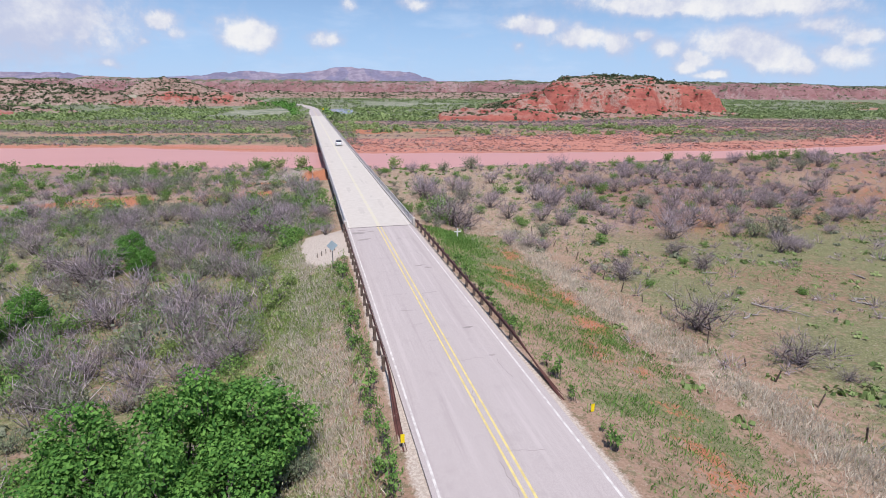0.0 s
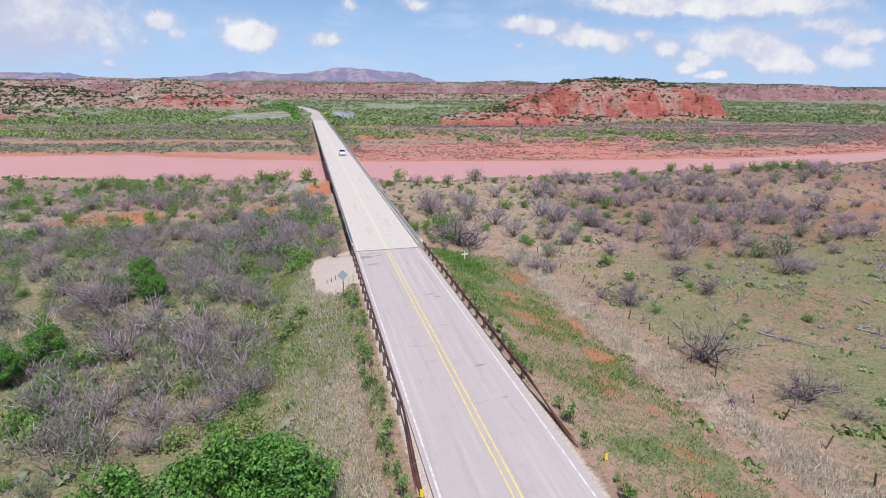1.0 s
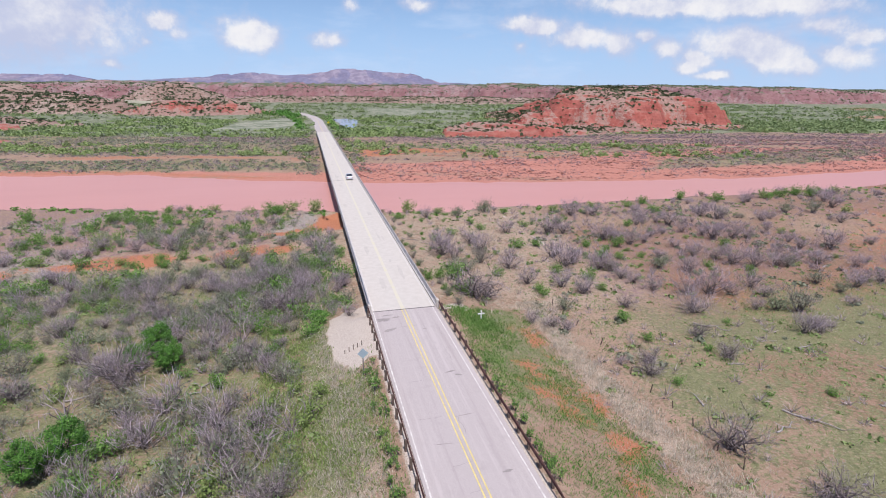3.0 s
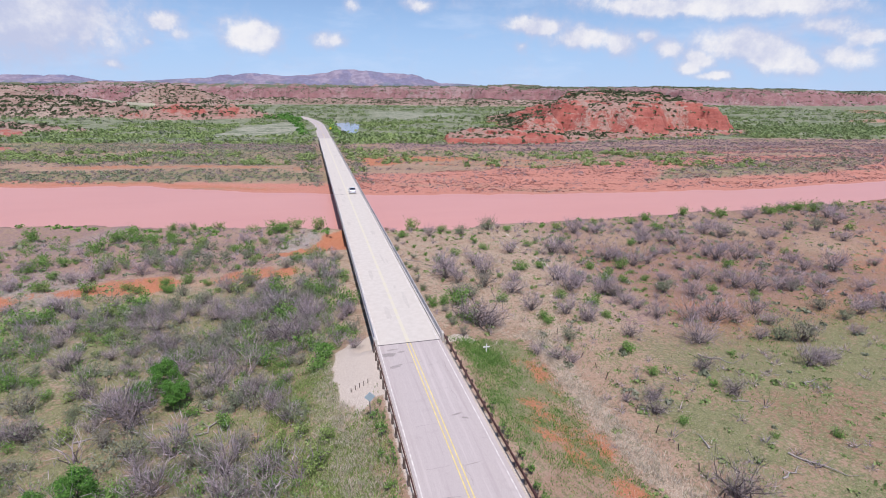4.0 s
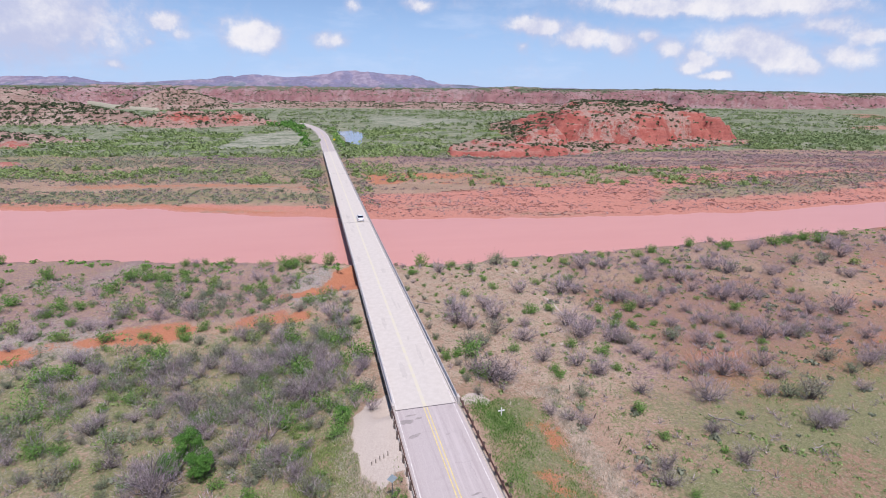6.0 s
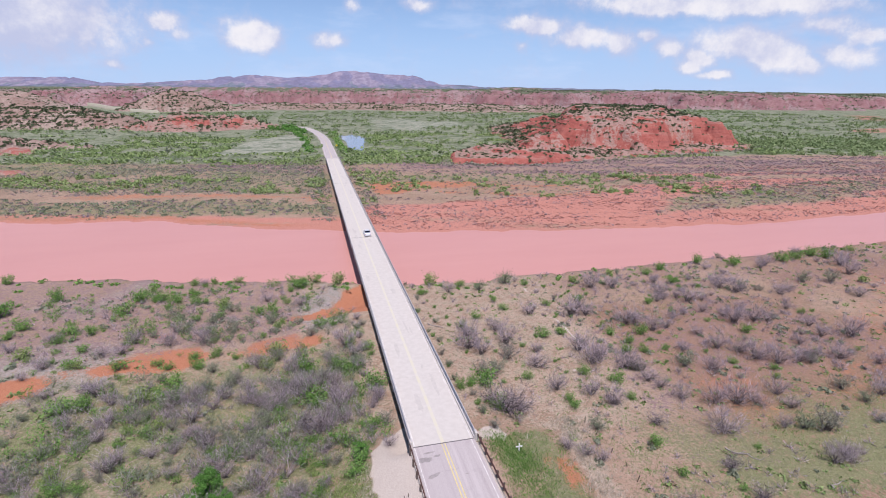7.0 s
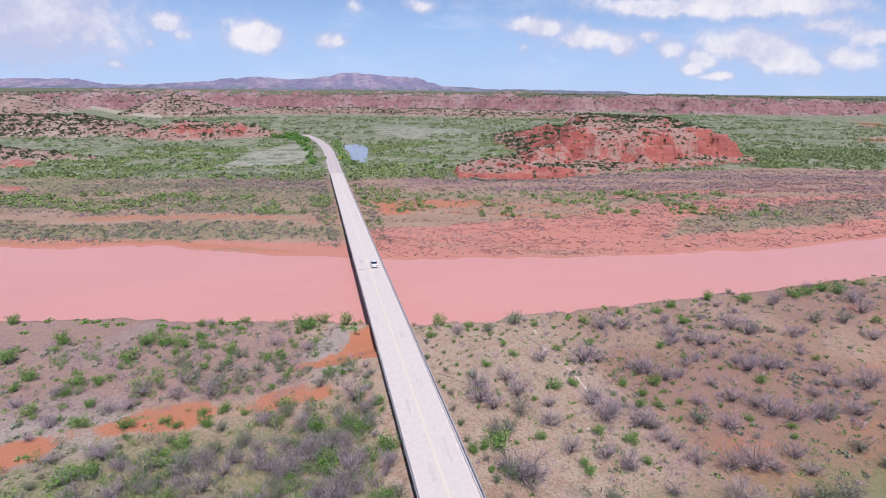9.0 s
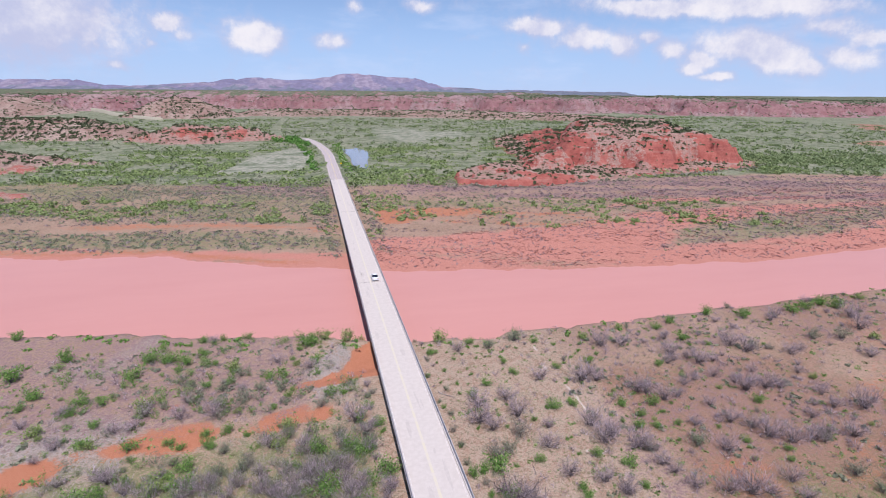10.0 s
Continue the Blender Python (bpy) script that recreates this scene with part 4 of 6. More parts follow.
for x, y, z in ((-4.15, -38.2, -0.35), (5.3, -37.6, -0.7)):
    d = tagged(new("delineator"), "small yellow reflector on a thin steel post beside the road", "road marker", "yellow markers at the rail ends")
    d.location = (x, y, z)
    part("stake", cyl(0.03, -0.3, 0.75), M_STEEL, d)
    part("reflector", bevelled(boxes((-0.09, 0.09, -0.035, -0.02, 0.42, 0.85)), 0.005), M_SIGNY, d, "bright yellow reflector plate")

sign = tagged(new("road_sign"), "diamond road sign seen from its bare grey back beside the guardrail", "road sign")
sign.location = upright(-5.75, -12.9)
part("post", cyl(0.045, 0, 2.95), M_STEEL, sign)
bm = bevelled(boxes((-0.34, 0.34, -0.02, 0.0, -0.34, 0.34)), 0.006)
bmesh.ops.rotate(bm, verts=bm.verts, matrix=Matrix.Rotation(radians(45), 3, "Y"))
bmesh.ops.translate(bm, verts=bm.verts, vec=(0, -0.05, 2.55))
part("panel", bm, M_ALU, sign, "bare grey sign back")
sign2 = tagged(new("road_sign"), "yellow diamond warning sign on a post beside the far road", "road sign")
sign2.location = upright(5.9, 333, 0.2)
part("post", cyl(0.05, 0, 3.2), M_STEEL, sign2)
bm = boxes((-0.55, 0.55, -0.03, -0.01, -0.55, 0.55))
bmesh.ops.rotate(bm, verts=bm.verts, matrix=Matrix.Rotation(radians(45), 3, "Y"))
bmesh.ops.translate(bm, verts=bm.verts, vec=(0, 0, 2.7))
part("panel", bm, M_SIGNY, sign2, "yellow diamond panel")

cross = tagged(new("memorial_cross"), "small white wooden cross standing in roadside grass", "cross")
cross.location = upright(8.6, -1.9, 0.1)
part("upright", bevelled(boxes((-0.06, 0.06, -0.04, 0.04, -0.2, 1.25)), 0.01), M_CROSS, cross)
part("crossbar", bevelled(boxes((-0.40, 0.40, -0.045, 0.045, 0.80, 0.92)), 0.01), M_CROSS, cross)
for k in range(5):
    st = tagged(part("stake", cyl(0.04, -0.3, 0.42 + 0.05 * (k % 3), 6), M_POST), "short dark wooden stake in pale sand", "stake", "stakes beside the sand apron")
    st.location = upright(-7.0 + 0.42 * k, -7.4 + 0.1 * k, 0.0)

fence = tagged(new("fence"), "old leaning line of wooden fence posts in dry grass", "fence")
rnd = random.Random(4)
for k in range(17):
    y = -43 + 2.9 * k
    p = part("post", cyl(0.04 + 0.02 * rnd.random(), -0.3, 0.6 + 0.4 * rnd.random(), 7), M_POST, fence)
    x = 20.3 + 0.35 * rnd.uniform(-1, 1)
    p.matrix_basis = pose(*upright(x, y + rnd.uniform(-0.5, 0.5), 0.0), rnd.uniform(-14, 14), rnd.uniform(-16, 16), rnd.uniform(0, 360))

# ---- car ----
M_CARP = material("white_car_paint", 0.25, 0.0, 0.5)[0]
M_CARP.node_tree.nodes["Principled BSDF"].inputs["Base Color"].default_value = (0.72, 0.72, 0.74, 1)
M_GLASS = material("dark_car_glass", 0.06, 0.0, 0.6)[0]
M_GLASS.node_tree.nodes["Principled BSDF"].inputs["Base Color"].default_value = (0.015, 0.017, 0.03, 1)
M_TYRE = simple("tyre_rubber", (0.015, 0.015, 0.015), (0.03, 0.03, 0.03), 5, 0.85)
M_RIM = simple("wheel_rim", (0.45, 0.45, 0.46), (0.55, 0.55, 0.56), 5, 0.35, 0.7, relief=0)
M_LAMPR = simple("red_lamp_lens", (0.35, 0.01, 0.01), (0.42, 0.02, 0.02), 5, 0.25, relief=0)
M_LAMPW = simple("clear_lamp_lens", (0.55, 0.55, 0.55), (0.65, 0.65, 0.65), 5, 0.2, relief=0)
car = tagged(new("car"), "white sedan with dark windows on the bridge deck", "car")
car.location = (1.45, 94.0, 0.01)


def loft(rows):
    """rows: (y, half width, z low, z high, top half width)"""
    bm = bmesh.new()
    rings = [[bm.verts.new(c) for c in ((-w, y, z0), (w, y, z0), (w, y, z0 + 0.6 * (z1 - z0)), (t, y, z1), (-t, y, z1), (-w, y, z0 + 0.6 * (z1 - z0)))] for y, w, z0, z1, t in rows]
    for a, c in zip(rings[:-1], rings[1:]):
        for k in range(6):
            bm.faces.new((a[k], a[(k + 1) % 6], c[(k + 1) % 6], c[k]))
    bm.faces.new(rings[0][::-1])
    bm.faces.new(rings[-1])
    bmesh.ops.recalc_face_normals(bm, faces=bm.faces)
    return bevelled(bm, 0.02)


part("body", loft([(-2.3, 0.84, 0.3, 0.86, 0.74), (-2.15, 0.9, 0.25, 0.98, 0.80), (-1.4, 0.92, 0.22, 1.0, 0.82), (0.9, 0.92, 0.22, 0.98, 0.82), (1.9, 0.9, 0.25, 0.86, 0.78), (2.3, 0.82, 0.3, 0.68, 0.7)]), M_CARP, car)
part("cabin", loft([(-1.55, 0.78, 0.92, 1.0, 0.72), (-0.85, 0.77, 0.92, 1.40, 0.60), (0.2, 0.77, 0.92, 1.42, 0.60), (1.15, 0.78, 0.92, 0.99, 0.72)]), M_GLASS, car, "dark tinted windows")
part("roof", loft([(-0.85, 0.62, 1.36, 1.43, 0.56), (-0.3, 0.63, 1.38, 1.46, 0.57), (0.25, 0.62, 1.37, 1.44, 0.56)]), M_CARP, car)
for s in (-1, 1):
    part("tail_lamp", bevelled(boxes((s * 0.66 - 0.15, s * 0.66 + 0.15, -2.32, -2.24, 0.66, 0.82)), 0.01), M_LAMPR, car, "red tail lamp")
    part("headlamp", bevelled(boxes((s * 0.62 - 0.14, s * 0.62 + 0.14, 2.2, 2.31, 0.54, 0.66)), 0.01), M_LAMPW, car, "clear headlamp")
    part("mirror", bevelled(boxes((s * 1.0 - 0.09, s * 1.0 + 0.09, 0.72, 0.86, 0.96, 1.08)), 0.02), M_CARP, car)
    for y in (-1.4, 1.42):
        bm = cyl(0.32, -0.1, 0.1, 20)
        bmesh.ops.rotate(bm, verts=bm.verts, matrix=Matrix.Rotation(radians(90), 3, "Y"))
        w = part("wheel", bm, M_TYRE, car, "black tyre")
        w.location = (s * 0.82, y, 0.31)
        bm = cyl(0.19, -0.11, 0.11, 16)
        bmesh.ops.rotate(bm, verts=bm.verts, matrix=Matrix.Rotation(radians(90), 3, "Y"))
        part("rim", bm, M_RIM, w, "silver wheel rim")
part("bumper", bevelled(boxes((-0.8, 0.8, -2.36, -2.26, 0.34, 0.56)), 0.03), M_CARP, car)

# ---- plants ----
rng = np.random.default_rng(11)
M_TWIG = leaf_material("grey_mauve_twigs", (0.18, 0.138, 0.152), (0.62, 0.51, 0.545))
M_STEM = simple("dark_grey_bark", (0.10, 0.08, 0.08), (0.19, 0.155, 0.15), 6, 0.9, fine=40)
M_BLEACH = simple("bleached_dead_wood", (0.25, 0.215, 0.205), (0.40, 0.35, 0.335), 6, 0.9, fine=40)
M_GREEN = leaf_material("fresh_green_leaves", (0.085, 0.19, 0.04), (0.26, 0.405, 0.11))
M_SAGE = leaf_material("grey_green_leaves", (0.14, 0.18, 0.11), (0.31, 0.34, 0.22), (0.34, 0.31, 0.26))
M_LIME = leaf_material("yellow_green_leaves", (0.165, 0.245, 0.065), (0.36, 0.43, 0.16))
M_TREE = leaf_material("mesquite_leaves", (0.055, 0.155, 0.03), (0.185, 0.36, 0.075))
M_VALLEY = leaf_material("valley_leaves", (0.14, 0.20, 0.08), (0.31, 0.37, 0.175))
M_BUSH = leaf_material("dusty_green_leaves", (0.145, 0.215, 0.07), (0.34, 0.41, 0.17))
M_MAUVE = leaf_material("mauve_scrub", (0.19, 0.14, 0.155), (0.40, 0.31, 0.335))
M_DARK = leaf_material("juniper_leaves", (0.045, 0.065, 0.032), (0.14, 0.16, 0.085))
M_HAY = leaf_material("olive_hay", (0.22, 0.19, 0.12), (0.42, 0.36, 0.25))
M_STRAW = leaf_material("dry_straw", (0.42, 0.36, 0.29), (0.74, 0.66, 0.56))
M_BRUSH = leaf_material("dark_brushwood", (0.24, 0.105, 0.09), (0.38, 0.18, 0.155))


def unit(v):
    return v / np.maximum(np.linalg.norm(v, axis=-1, keepdims=True), 1e-9)


def cards(c, along, across):
    """Diamond leaves: centres, half axes."""
    co = np.stack([c - along, c + across, c + along, c - across], 1).reshape(-1, 3)
    return co, np.arange(len(co)).reshape(-1, 4)


def sticks(a, b, ra, rb):
    """Tapered three-sided sticks from a to b."""
    d = unit(b - a)
    u = unit(np.cross(d, np.array([0.31, 0.87, 0.38])))
    v = np.cross(d, u)
    ring = [(math.cos(k), math.sin(k)) for k in (0, 2.1, 4.2)]
    co = np.stack([a + ra[:, None] * (x * u + y * v) for x, y in ring] + [b + rb[:, None] * (x * u + y * v) for x, y in ring], 1).reshape(-1, 3)
    base = np.arange(len(a))[:, None] * 6
    f = np.stack([base + np.array(q) for q in ((0, 1, 4, 3), (1, 2, 5, 4), (2, 0, 3, 5))], 1).reshape(-1, 4)
    return co, f


def joined(*parts_):
    co, fs, n = [], [], 0
    for c, f in parts_:
        co.append(c)
        fs.append(f + n)
        n += len(c)
    return np.concatenate(co), np.concatenate(fs)


def limbs(r, n, height, spread, segs=3, thick=0.04, lean=0.5):
    """Crooked stems from one base; gives the sticks and points along their outer parts."""
    A, B, RA, RB, tips = [], [], [], [], []
    for k in range(n):
        ang = 2 * math.pi * (k + r.random()) / n
        out = spread * (0.35 + 0.65 * r.random())
        h = height * (0.6 + 0.4 * r.random()) * (1 - lean * 0.5 * out / spread)
        p = np.array([0.12 * r.normal(), 0.12 * r.normal(), -0.1])
        for s in range(segs):
            f = (s + 1) / segs
            q = np.array([math.cos(ang) * out * f ** 1.1, math.sin(ang) * out * f ** 1.1, h * f ** 0.85]) + r.normal(size=3) * 0.07 * height * (f < 1 or 0.5)
            A.append(p), B.append(q), RA.append(thick * (1 - s / segs) + 0.008), RB.append(thick * (1 - f) + 0.006)
            if s > 0:
                tips.append((p, q))
            p = q
    return (np.array(A), np.array(B), np.array(RA), np.array(RB)), tips


def spray(r, tips, per, length, width, up=0.5, jitter=0.2):
    """Fine twigs round the outer stems."""
    a = np.array([t[0] for t in tips]).repeat(per, 0)
    b = np.array([t[1] for t in tips]).repeat(per, 0)
    t = r.random((len(a), 1)) ** 0.7
    c = a + (b - a) * t + r.normal(size=a.shape) * jitter
    c[:, 2] = np.maximum(c[:, 2], 0.05)
    d = unit(unit(b - a) * 0.7 + r.normal(size=a.shape) * 0.6 + np.array([0, 0, up]))
    l = length * (0.5 + 0.8 * r.random((len(a), 1)))
    v = unit(np.cross(d, r.normal(size=a.shape))) * width * (0.6 + 0.8 * r.random((len(a), 1)))
    return cards(c + d * l * 0.5, d * l * 0.5, v)


def leaves(r, tips, per, size, jitter, wide=0.55):
    a = np.array([t[0] for t in tips]).repeat(per, 0)
    b = np.array([t[1] for t in tips]).repeat(per, 0)
    c = a + (b - a) * r.random((len(a), 1)) ** 0.6 + r.normal(size=a.shape) * jitter
    c[:, 2] = np.maximum(c[:, 2], 0.08)
    d = unit(r.normal(size=a.shape) + np.array([0, 0, 0.25]))
    s = size * (0.6 + 0.8 * r.random((len(a), 1)))
    return cards(c, d * s, unit(np.cross(d, r.normal(size=a.shape) + np.array([0, 0, 0.2]))) * s * wide)


def puff(r, centre, rad, n, size):
    """A tuft of leaves that lie along its rounded outside."""
    d = unit(r.normal(size=(n, 3)))
    c = centre + d * rad * (0.45 + 0.6 * r.random((n, 1)) ** 0.6) * np.array([1.1, 1.1, 0.8])
    nrm = unit(d + 0.55 * r.normal(size=(n, 3)) + np.array([0, 0, 0.3]))
    along = unit(np.cross(nrm, r.normal(size=(n, 3))))
    s_ = size * (0.6 + 0.8 * r.random((n, 1)))
    return cards(c, along * s_, np.cross(nrm, along) * s_ * 0.6)


def plant(name, seed, kind):
    """One plant as (wood, leaf) arrays with materials."""
    r = np.random.default_rng(seed)
    if kind == "grey":
        st, tips = limbs(r, 16, 1.9, 1.5, 3, 0.036, 0.7)
        return sticks(*st), joined(spray(r, tips, 13, 0.5, 0.0105, 0.8, 0.16), spray(r, tips, 6, 0.8, 0.012, 0.7, 0.12)), M_STEM, M_TWIG
    if kind == "bare":
        st, tips = limbs(r, 9, 2.3, 2.2, 5, 0.09, 0.7)
        return joined(sticks(*st), spray(r, tips, 5, 0.9, 0.016, 0.2, 0.1)), spray(r, tips, 34, 0.55, 0.0062, 0.45, 0.3), M_STEM, M_TWIG
    if kind == "sage":
        st, tips = limbs(r, 11, 1.5, 1.1, 3, 0.03)
        return sticks(*st), joined(leaves(r, tips, 22, 0.065, 0.2, 0.45), spray(r, tips, 9, 0.5, 0.010, 0.9, 0.15)), M_STEM, M_SAGE
    if kind == "green":
        st, tips = limbs(r, 9, 1.5, 1.1, 3, 0.03)
        return sticks(*st), leaves(r, tips, 34, 0.085, 0.22), M_STEM, M_GREEN
    if kind == "lime":
        st, tips = limbs(r, 8, 1.2, 0.9, 3, 0.025)
        return sticks(*st), leaves(r, tips, 30, 0.08, 0.2), M_STEM, M_LIME
    if kind == "weed":
        st, tips = limbs(r, 4, 0.95, 0.16, 2, 0.015)
        return sticks(*st), leaves(r, tips, 16, 0.06, 0.07), M_STEM, M_GREEN
    if kind == "tree":
        st, tips = limbs(r, 9, 4.2, 1.9, 4, 0.14, 0.35)
        ends = np.array([t[1] for t in tips])
        puffs = []
        while len(puffs) < 64:
            d = unit(r.normal(size=3) + np.array([0, 0, 0.25]))
            lump = 0.82 + 0.3 * math.sin(3.1 * d[0] + seed) * math.cos(2.7 * d[1] + 2 * seed)
            c = d * np.array([2.35, 2.35, 2.0]) * lump * (0.62 + 0.38 * r.random() ** 0.5) + np.array([0, 0, 2.75])
            if c[2] > 0.7:
                puffs.append((c, r.uniform(0.38, 0.68), d))
        pc = np.array([q[0] for q in puffs])
        near = ends[np.argmin(np.linalg.norm(pc[:, None] - ends[None], axis=-1), 1)]
        wood = joined(sticks(*st), sticks(near, pc, np.full(len(pc), 0.035), np.full(len(pc), 0.01)))
        return wood, joined(*[puff(r, c, rad, 160, 0.08) for c, rad, d in puffs]), M_STEM, M_TREE
    raise ValueError(kind)


PROTO = {}


def protos(kind, n):
    if kind not in PROTO:
        PROTO[kind] = []
        for k in range(n):
            wood, leaf, mw, ml = plant(kind, hash_of(kind) + k, kind)
            PROTO[kind].append((sheet(None, *wood, mw), sheet(None, *leaf, ml, shade=False)))
    return PROTO[kind]


def hash_of(s):
    return sum(ord(ch) * (i + 3) for i, ch in enumerate(s))


SPECIES = {
    "grey": ("dead_shrub", "leafless grey-mauve salt cedar shrub on dry ground", "shrub", "leafless grey shrubs", "trunk", "crown"),
    "bare": ("dead_tree", "low sprawling bare mesquite with dark crooked limbs", "dead tree", "bare mesquites", "trunk", "crown"),
    "sage": ("sagebrush", "grey-green sagebrush shrub on dry ground", "shrub", "sagebrush shrubs", "trunk", "crown"),
    "green": ("leafy_shrub", "fresh green leafy shrub on dry ground", "shrub", "green shrubs", "trunk", "crown"),
    "lime": ("young_shrub", "yellow-green young shrub on dry ground", "shrub", "yellow-green shrubs", "trunk", "crown"),
    "weed": ("roadside_weed", "upright green weed growing beside the road edge", "weed", "roadside weeds", "trunk", "crown"),
    "tree": ("mesquite_tree", "full green mesquite tree with dense small leaves", "tree", "green mesquite trees", "trunk", "crown"),
}


def put_plant(kind, x, y, size, turn, variant, squash=1.0, z=None):
    wood, leaf = protos(kind, 2 if kind == "tree" else 4)[variant % (2 if kind == "tree" else 4)]
    name, label, cat, group, pw, pl = SPECIES[kind]
    ob = tagged(new(name), label, cat, group)
    ob.matrix_basis = pose(x, y, float(land(x, y)) - 0.03 if z is None else z, 0, 0, turn) @ Matrix.Diagonal((size, size, size * squash, 1))
    for n, me in ((pw, wood), (pl, leaf)):
        c = new(n, me)
        c.parent = ob
        if kind == "weed" or (n == pw and kind != "tree"):
            c["kind"] = "stuff"
    return ob


rp = random.Random(7)


def put_list(kind, rows):
    """Plants at (x, y, size)."""
    for x, y, size in rows:
        put_plant(kind, x, y, size * rp.uniform(0.92, 1.08), rp.uniform(0, 360), rp.randrange(4), rp.uniform(0.85, 1.15))
        TAKEN.append((x, y))


TAKEN = []
put_list("tree", [(-10.2, -37.0, 1.2), (-12.7, -37.2, 1.12), (-11.4, -40.4, 1.15), (-13.6, -40.6, 1.1), (-16.4, -37.6, 1.12), (-17.0, -40.4, 1.0),
                  (-27.8, -15.6, 0.8), (-29.8, -17.2, 0.66), (-25.4, 0.6, 0.74), (-23.9, -2.6, 0.62), (-26.9, -1.6, 0.6), (-9.2, 2.4, 0.4)])
put_list("grey", [
    (-61.5, 40.5, 0.93), (-56.6, 43.1, 1.04), (-55.6, 30.9, 0.79), (-54, 33.7, 1), (-50.5, 25.2, 0.97), (-46.9, 36.2, 1.24), (-44.9, 25, 1.14), (-44.9, 17, 1.12), (-44.1, 36.4, 1.25), (-43.8, 24.2, 1.35), (-43, 40, 1.3),
    (-41, 21.5, 1.11), (-37.4, 42.8, 1.02), (-37.4, 17, 1.1), (-37.3, 37.9, 1.36), (-37.3, 7.7, 1.5), (-36.6, 9.1, 0.9), (-36.2, 65.3, 1), (-36, -4.8, 1.06), (-33.3, 19.1, 1.15), (-33.2, 9.3, 1.05), (-33.1, 20.6, 1.07),
    (-32, 37.4, 1.5), (-30.4, -4.9, 0.91), (-30.2, 20.3, 1.24), (-30.2, 0.1, 0.87), (-30, 5.1, 0.99), (-29.7, 15.4, 1.26), (-28.7, -3, 1.67), (-28.3, 44.4, 0.92), (-27.5, 17.8, 1.15), (-26.4, 20, 1.25)])
put_list("grey", [
    (-25.1, -22.1, 1.23), (-24, 7.5, 1.01), (-23.4, 21.6, 1.11), (-23.4, -0.5, 0.93), (-23.3, 18.3, 1.39), (-22.9, 54, 1.17), (-22.8, -14.8, 1.65), (-22.4, 27.5, 1.38), (-22.4, -10.3, 1.82), (-21.7, 17.2, 1.32), (-21.7, -22.9, 1.23),
    (-20.3, 0.7, 1.3), (-19.9, 21, 1.17), (-19.6, 5.2, 0.99), (-18.8, 18.3, 1.41), (-18.2, -25.1, 1.31), (-17.7, -13.8, 1.58), (-17.3, 25, 1.48), (-17.1, -17.3, 1.47), (-16.6, -2.2, 1.25), (-16.5, 4.5, 1.08), (-16.3, 50, 1.15),
    (-15.6, -25.1, 1.21), (-15.5, 10.8, 1.09), (-15, 18, 1.88), (-14.6, -14.8, 1.42), (-14.1, -24.3, 1.13), (-12.7, 9.8, 1.48), (-11.8, 17.7, 1.27), (-11.4, 24.9, 1.38), (-11.2, 20, 1.25), (-11.1, 13.1, 1.79)])
put_list("grey", [
    (-10.6, 10.1, 1), (-9.6, 15.4, 1.24), (-9.1, 30.5, 1.77), (-7.8, 22.4, 1.12), (-6.1, 13, 1.11), (-5.6, 13.9, 0.91)])
put_list("grey", [
    (11, 26.1, 1.97), (11.8, 30.4, 1.86), (12.3, 23.7, 1.54), (13.5, 49.8, 1.24), (15.4, -0.9, 0.86), (17.2, -2.5, 0.95), (17.3, 31.2, 1.48), (17.6, 26.4, 1.81), (18.5, -3.7, 0.83), (19.6, 18, 1.66), (20, 11.5, 1.37),
    (21.4, 22.3, 0.97), (24.2, 9.3, 1.35), (26, 36.1, 1.58), (26.2, 6.7, 1.32), (28.6, 21.4, 1.57), (28.7, 17.2, 2), (30.6, 18.2, 1.53), (33.3, 14.8, 1.67), (33.6, 33.8, 2), (34.4, 10.7, 1.24), (34.6, 13.8, 1.29),
    (35.3, 8.7, 1.04), (36.2, 33.3, 1.58), (36.2, 5.5, 1.17), (36.5, -2.4, 1.87), (40.1, 3.5, 1.65), (41.7, 28.7, 2), (43.2, 2.8, 1.98), (43.3, 27.5, 1.52), (44.1, 45.6, 1.79), (45, -10.5, 1.24)])
put_list("grey", [
    (45.1, -3.4, 0.92), (45.3, 25.3, 1.49), (45.8, 17.7, 0.99), (45.8, 1.6, 1.31), (46.3, 11.2, 1.48), (47, -10.9, 0.97), (47.7, -9.5, 1.13), (48.4, 25.5, 1.08), (48.7, 44.8, 1.54), (49.6, -0.1, 1.14), (50.4, 3.3, 1.36),
    (52, 17.1, 1.4), (52.1, 22.1, 1.05), (54.5, 15, 1.38), (55.4, 12.5, 1.73), (56.6, 39.3, 1.74), (57.8, 10.4, 1.89), (58, -5.6, 0.68), (60.1, 35.1, 2), (61.9, 24.3, 2), (61.9, 27.1, 1.13), (62.1, 10.3, 1.33),
    (64.7, 10.4, 1.54), (64.8, -0.5, 1.29), (66.3, 24.2, 1.55), (68.9, 23.7, 1.33), (69, 9.3, 1.54), (70.6, 0.3, 1.18), (71.6, 39.7, 1.54), (73.1, 16.4, 1.25), (73.3, 36.8, 1.76), (78.3, 15, 2)])
put_list("grey", [
    (81.7, 33.6, 1.5), (93, 49.4, 1.44), (97.1, 29, 1.49), (107.2, 39.8, 2), (111.2, 45.1, 2)])
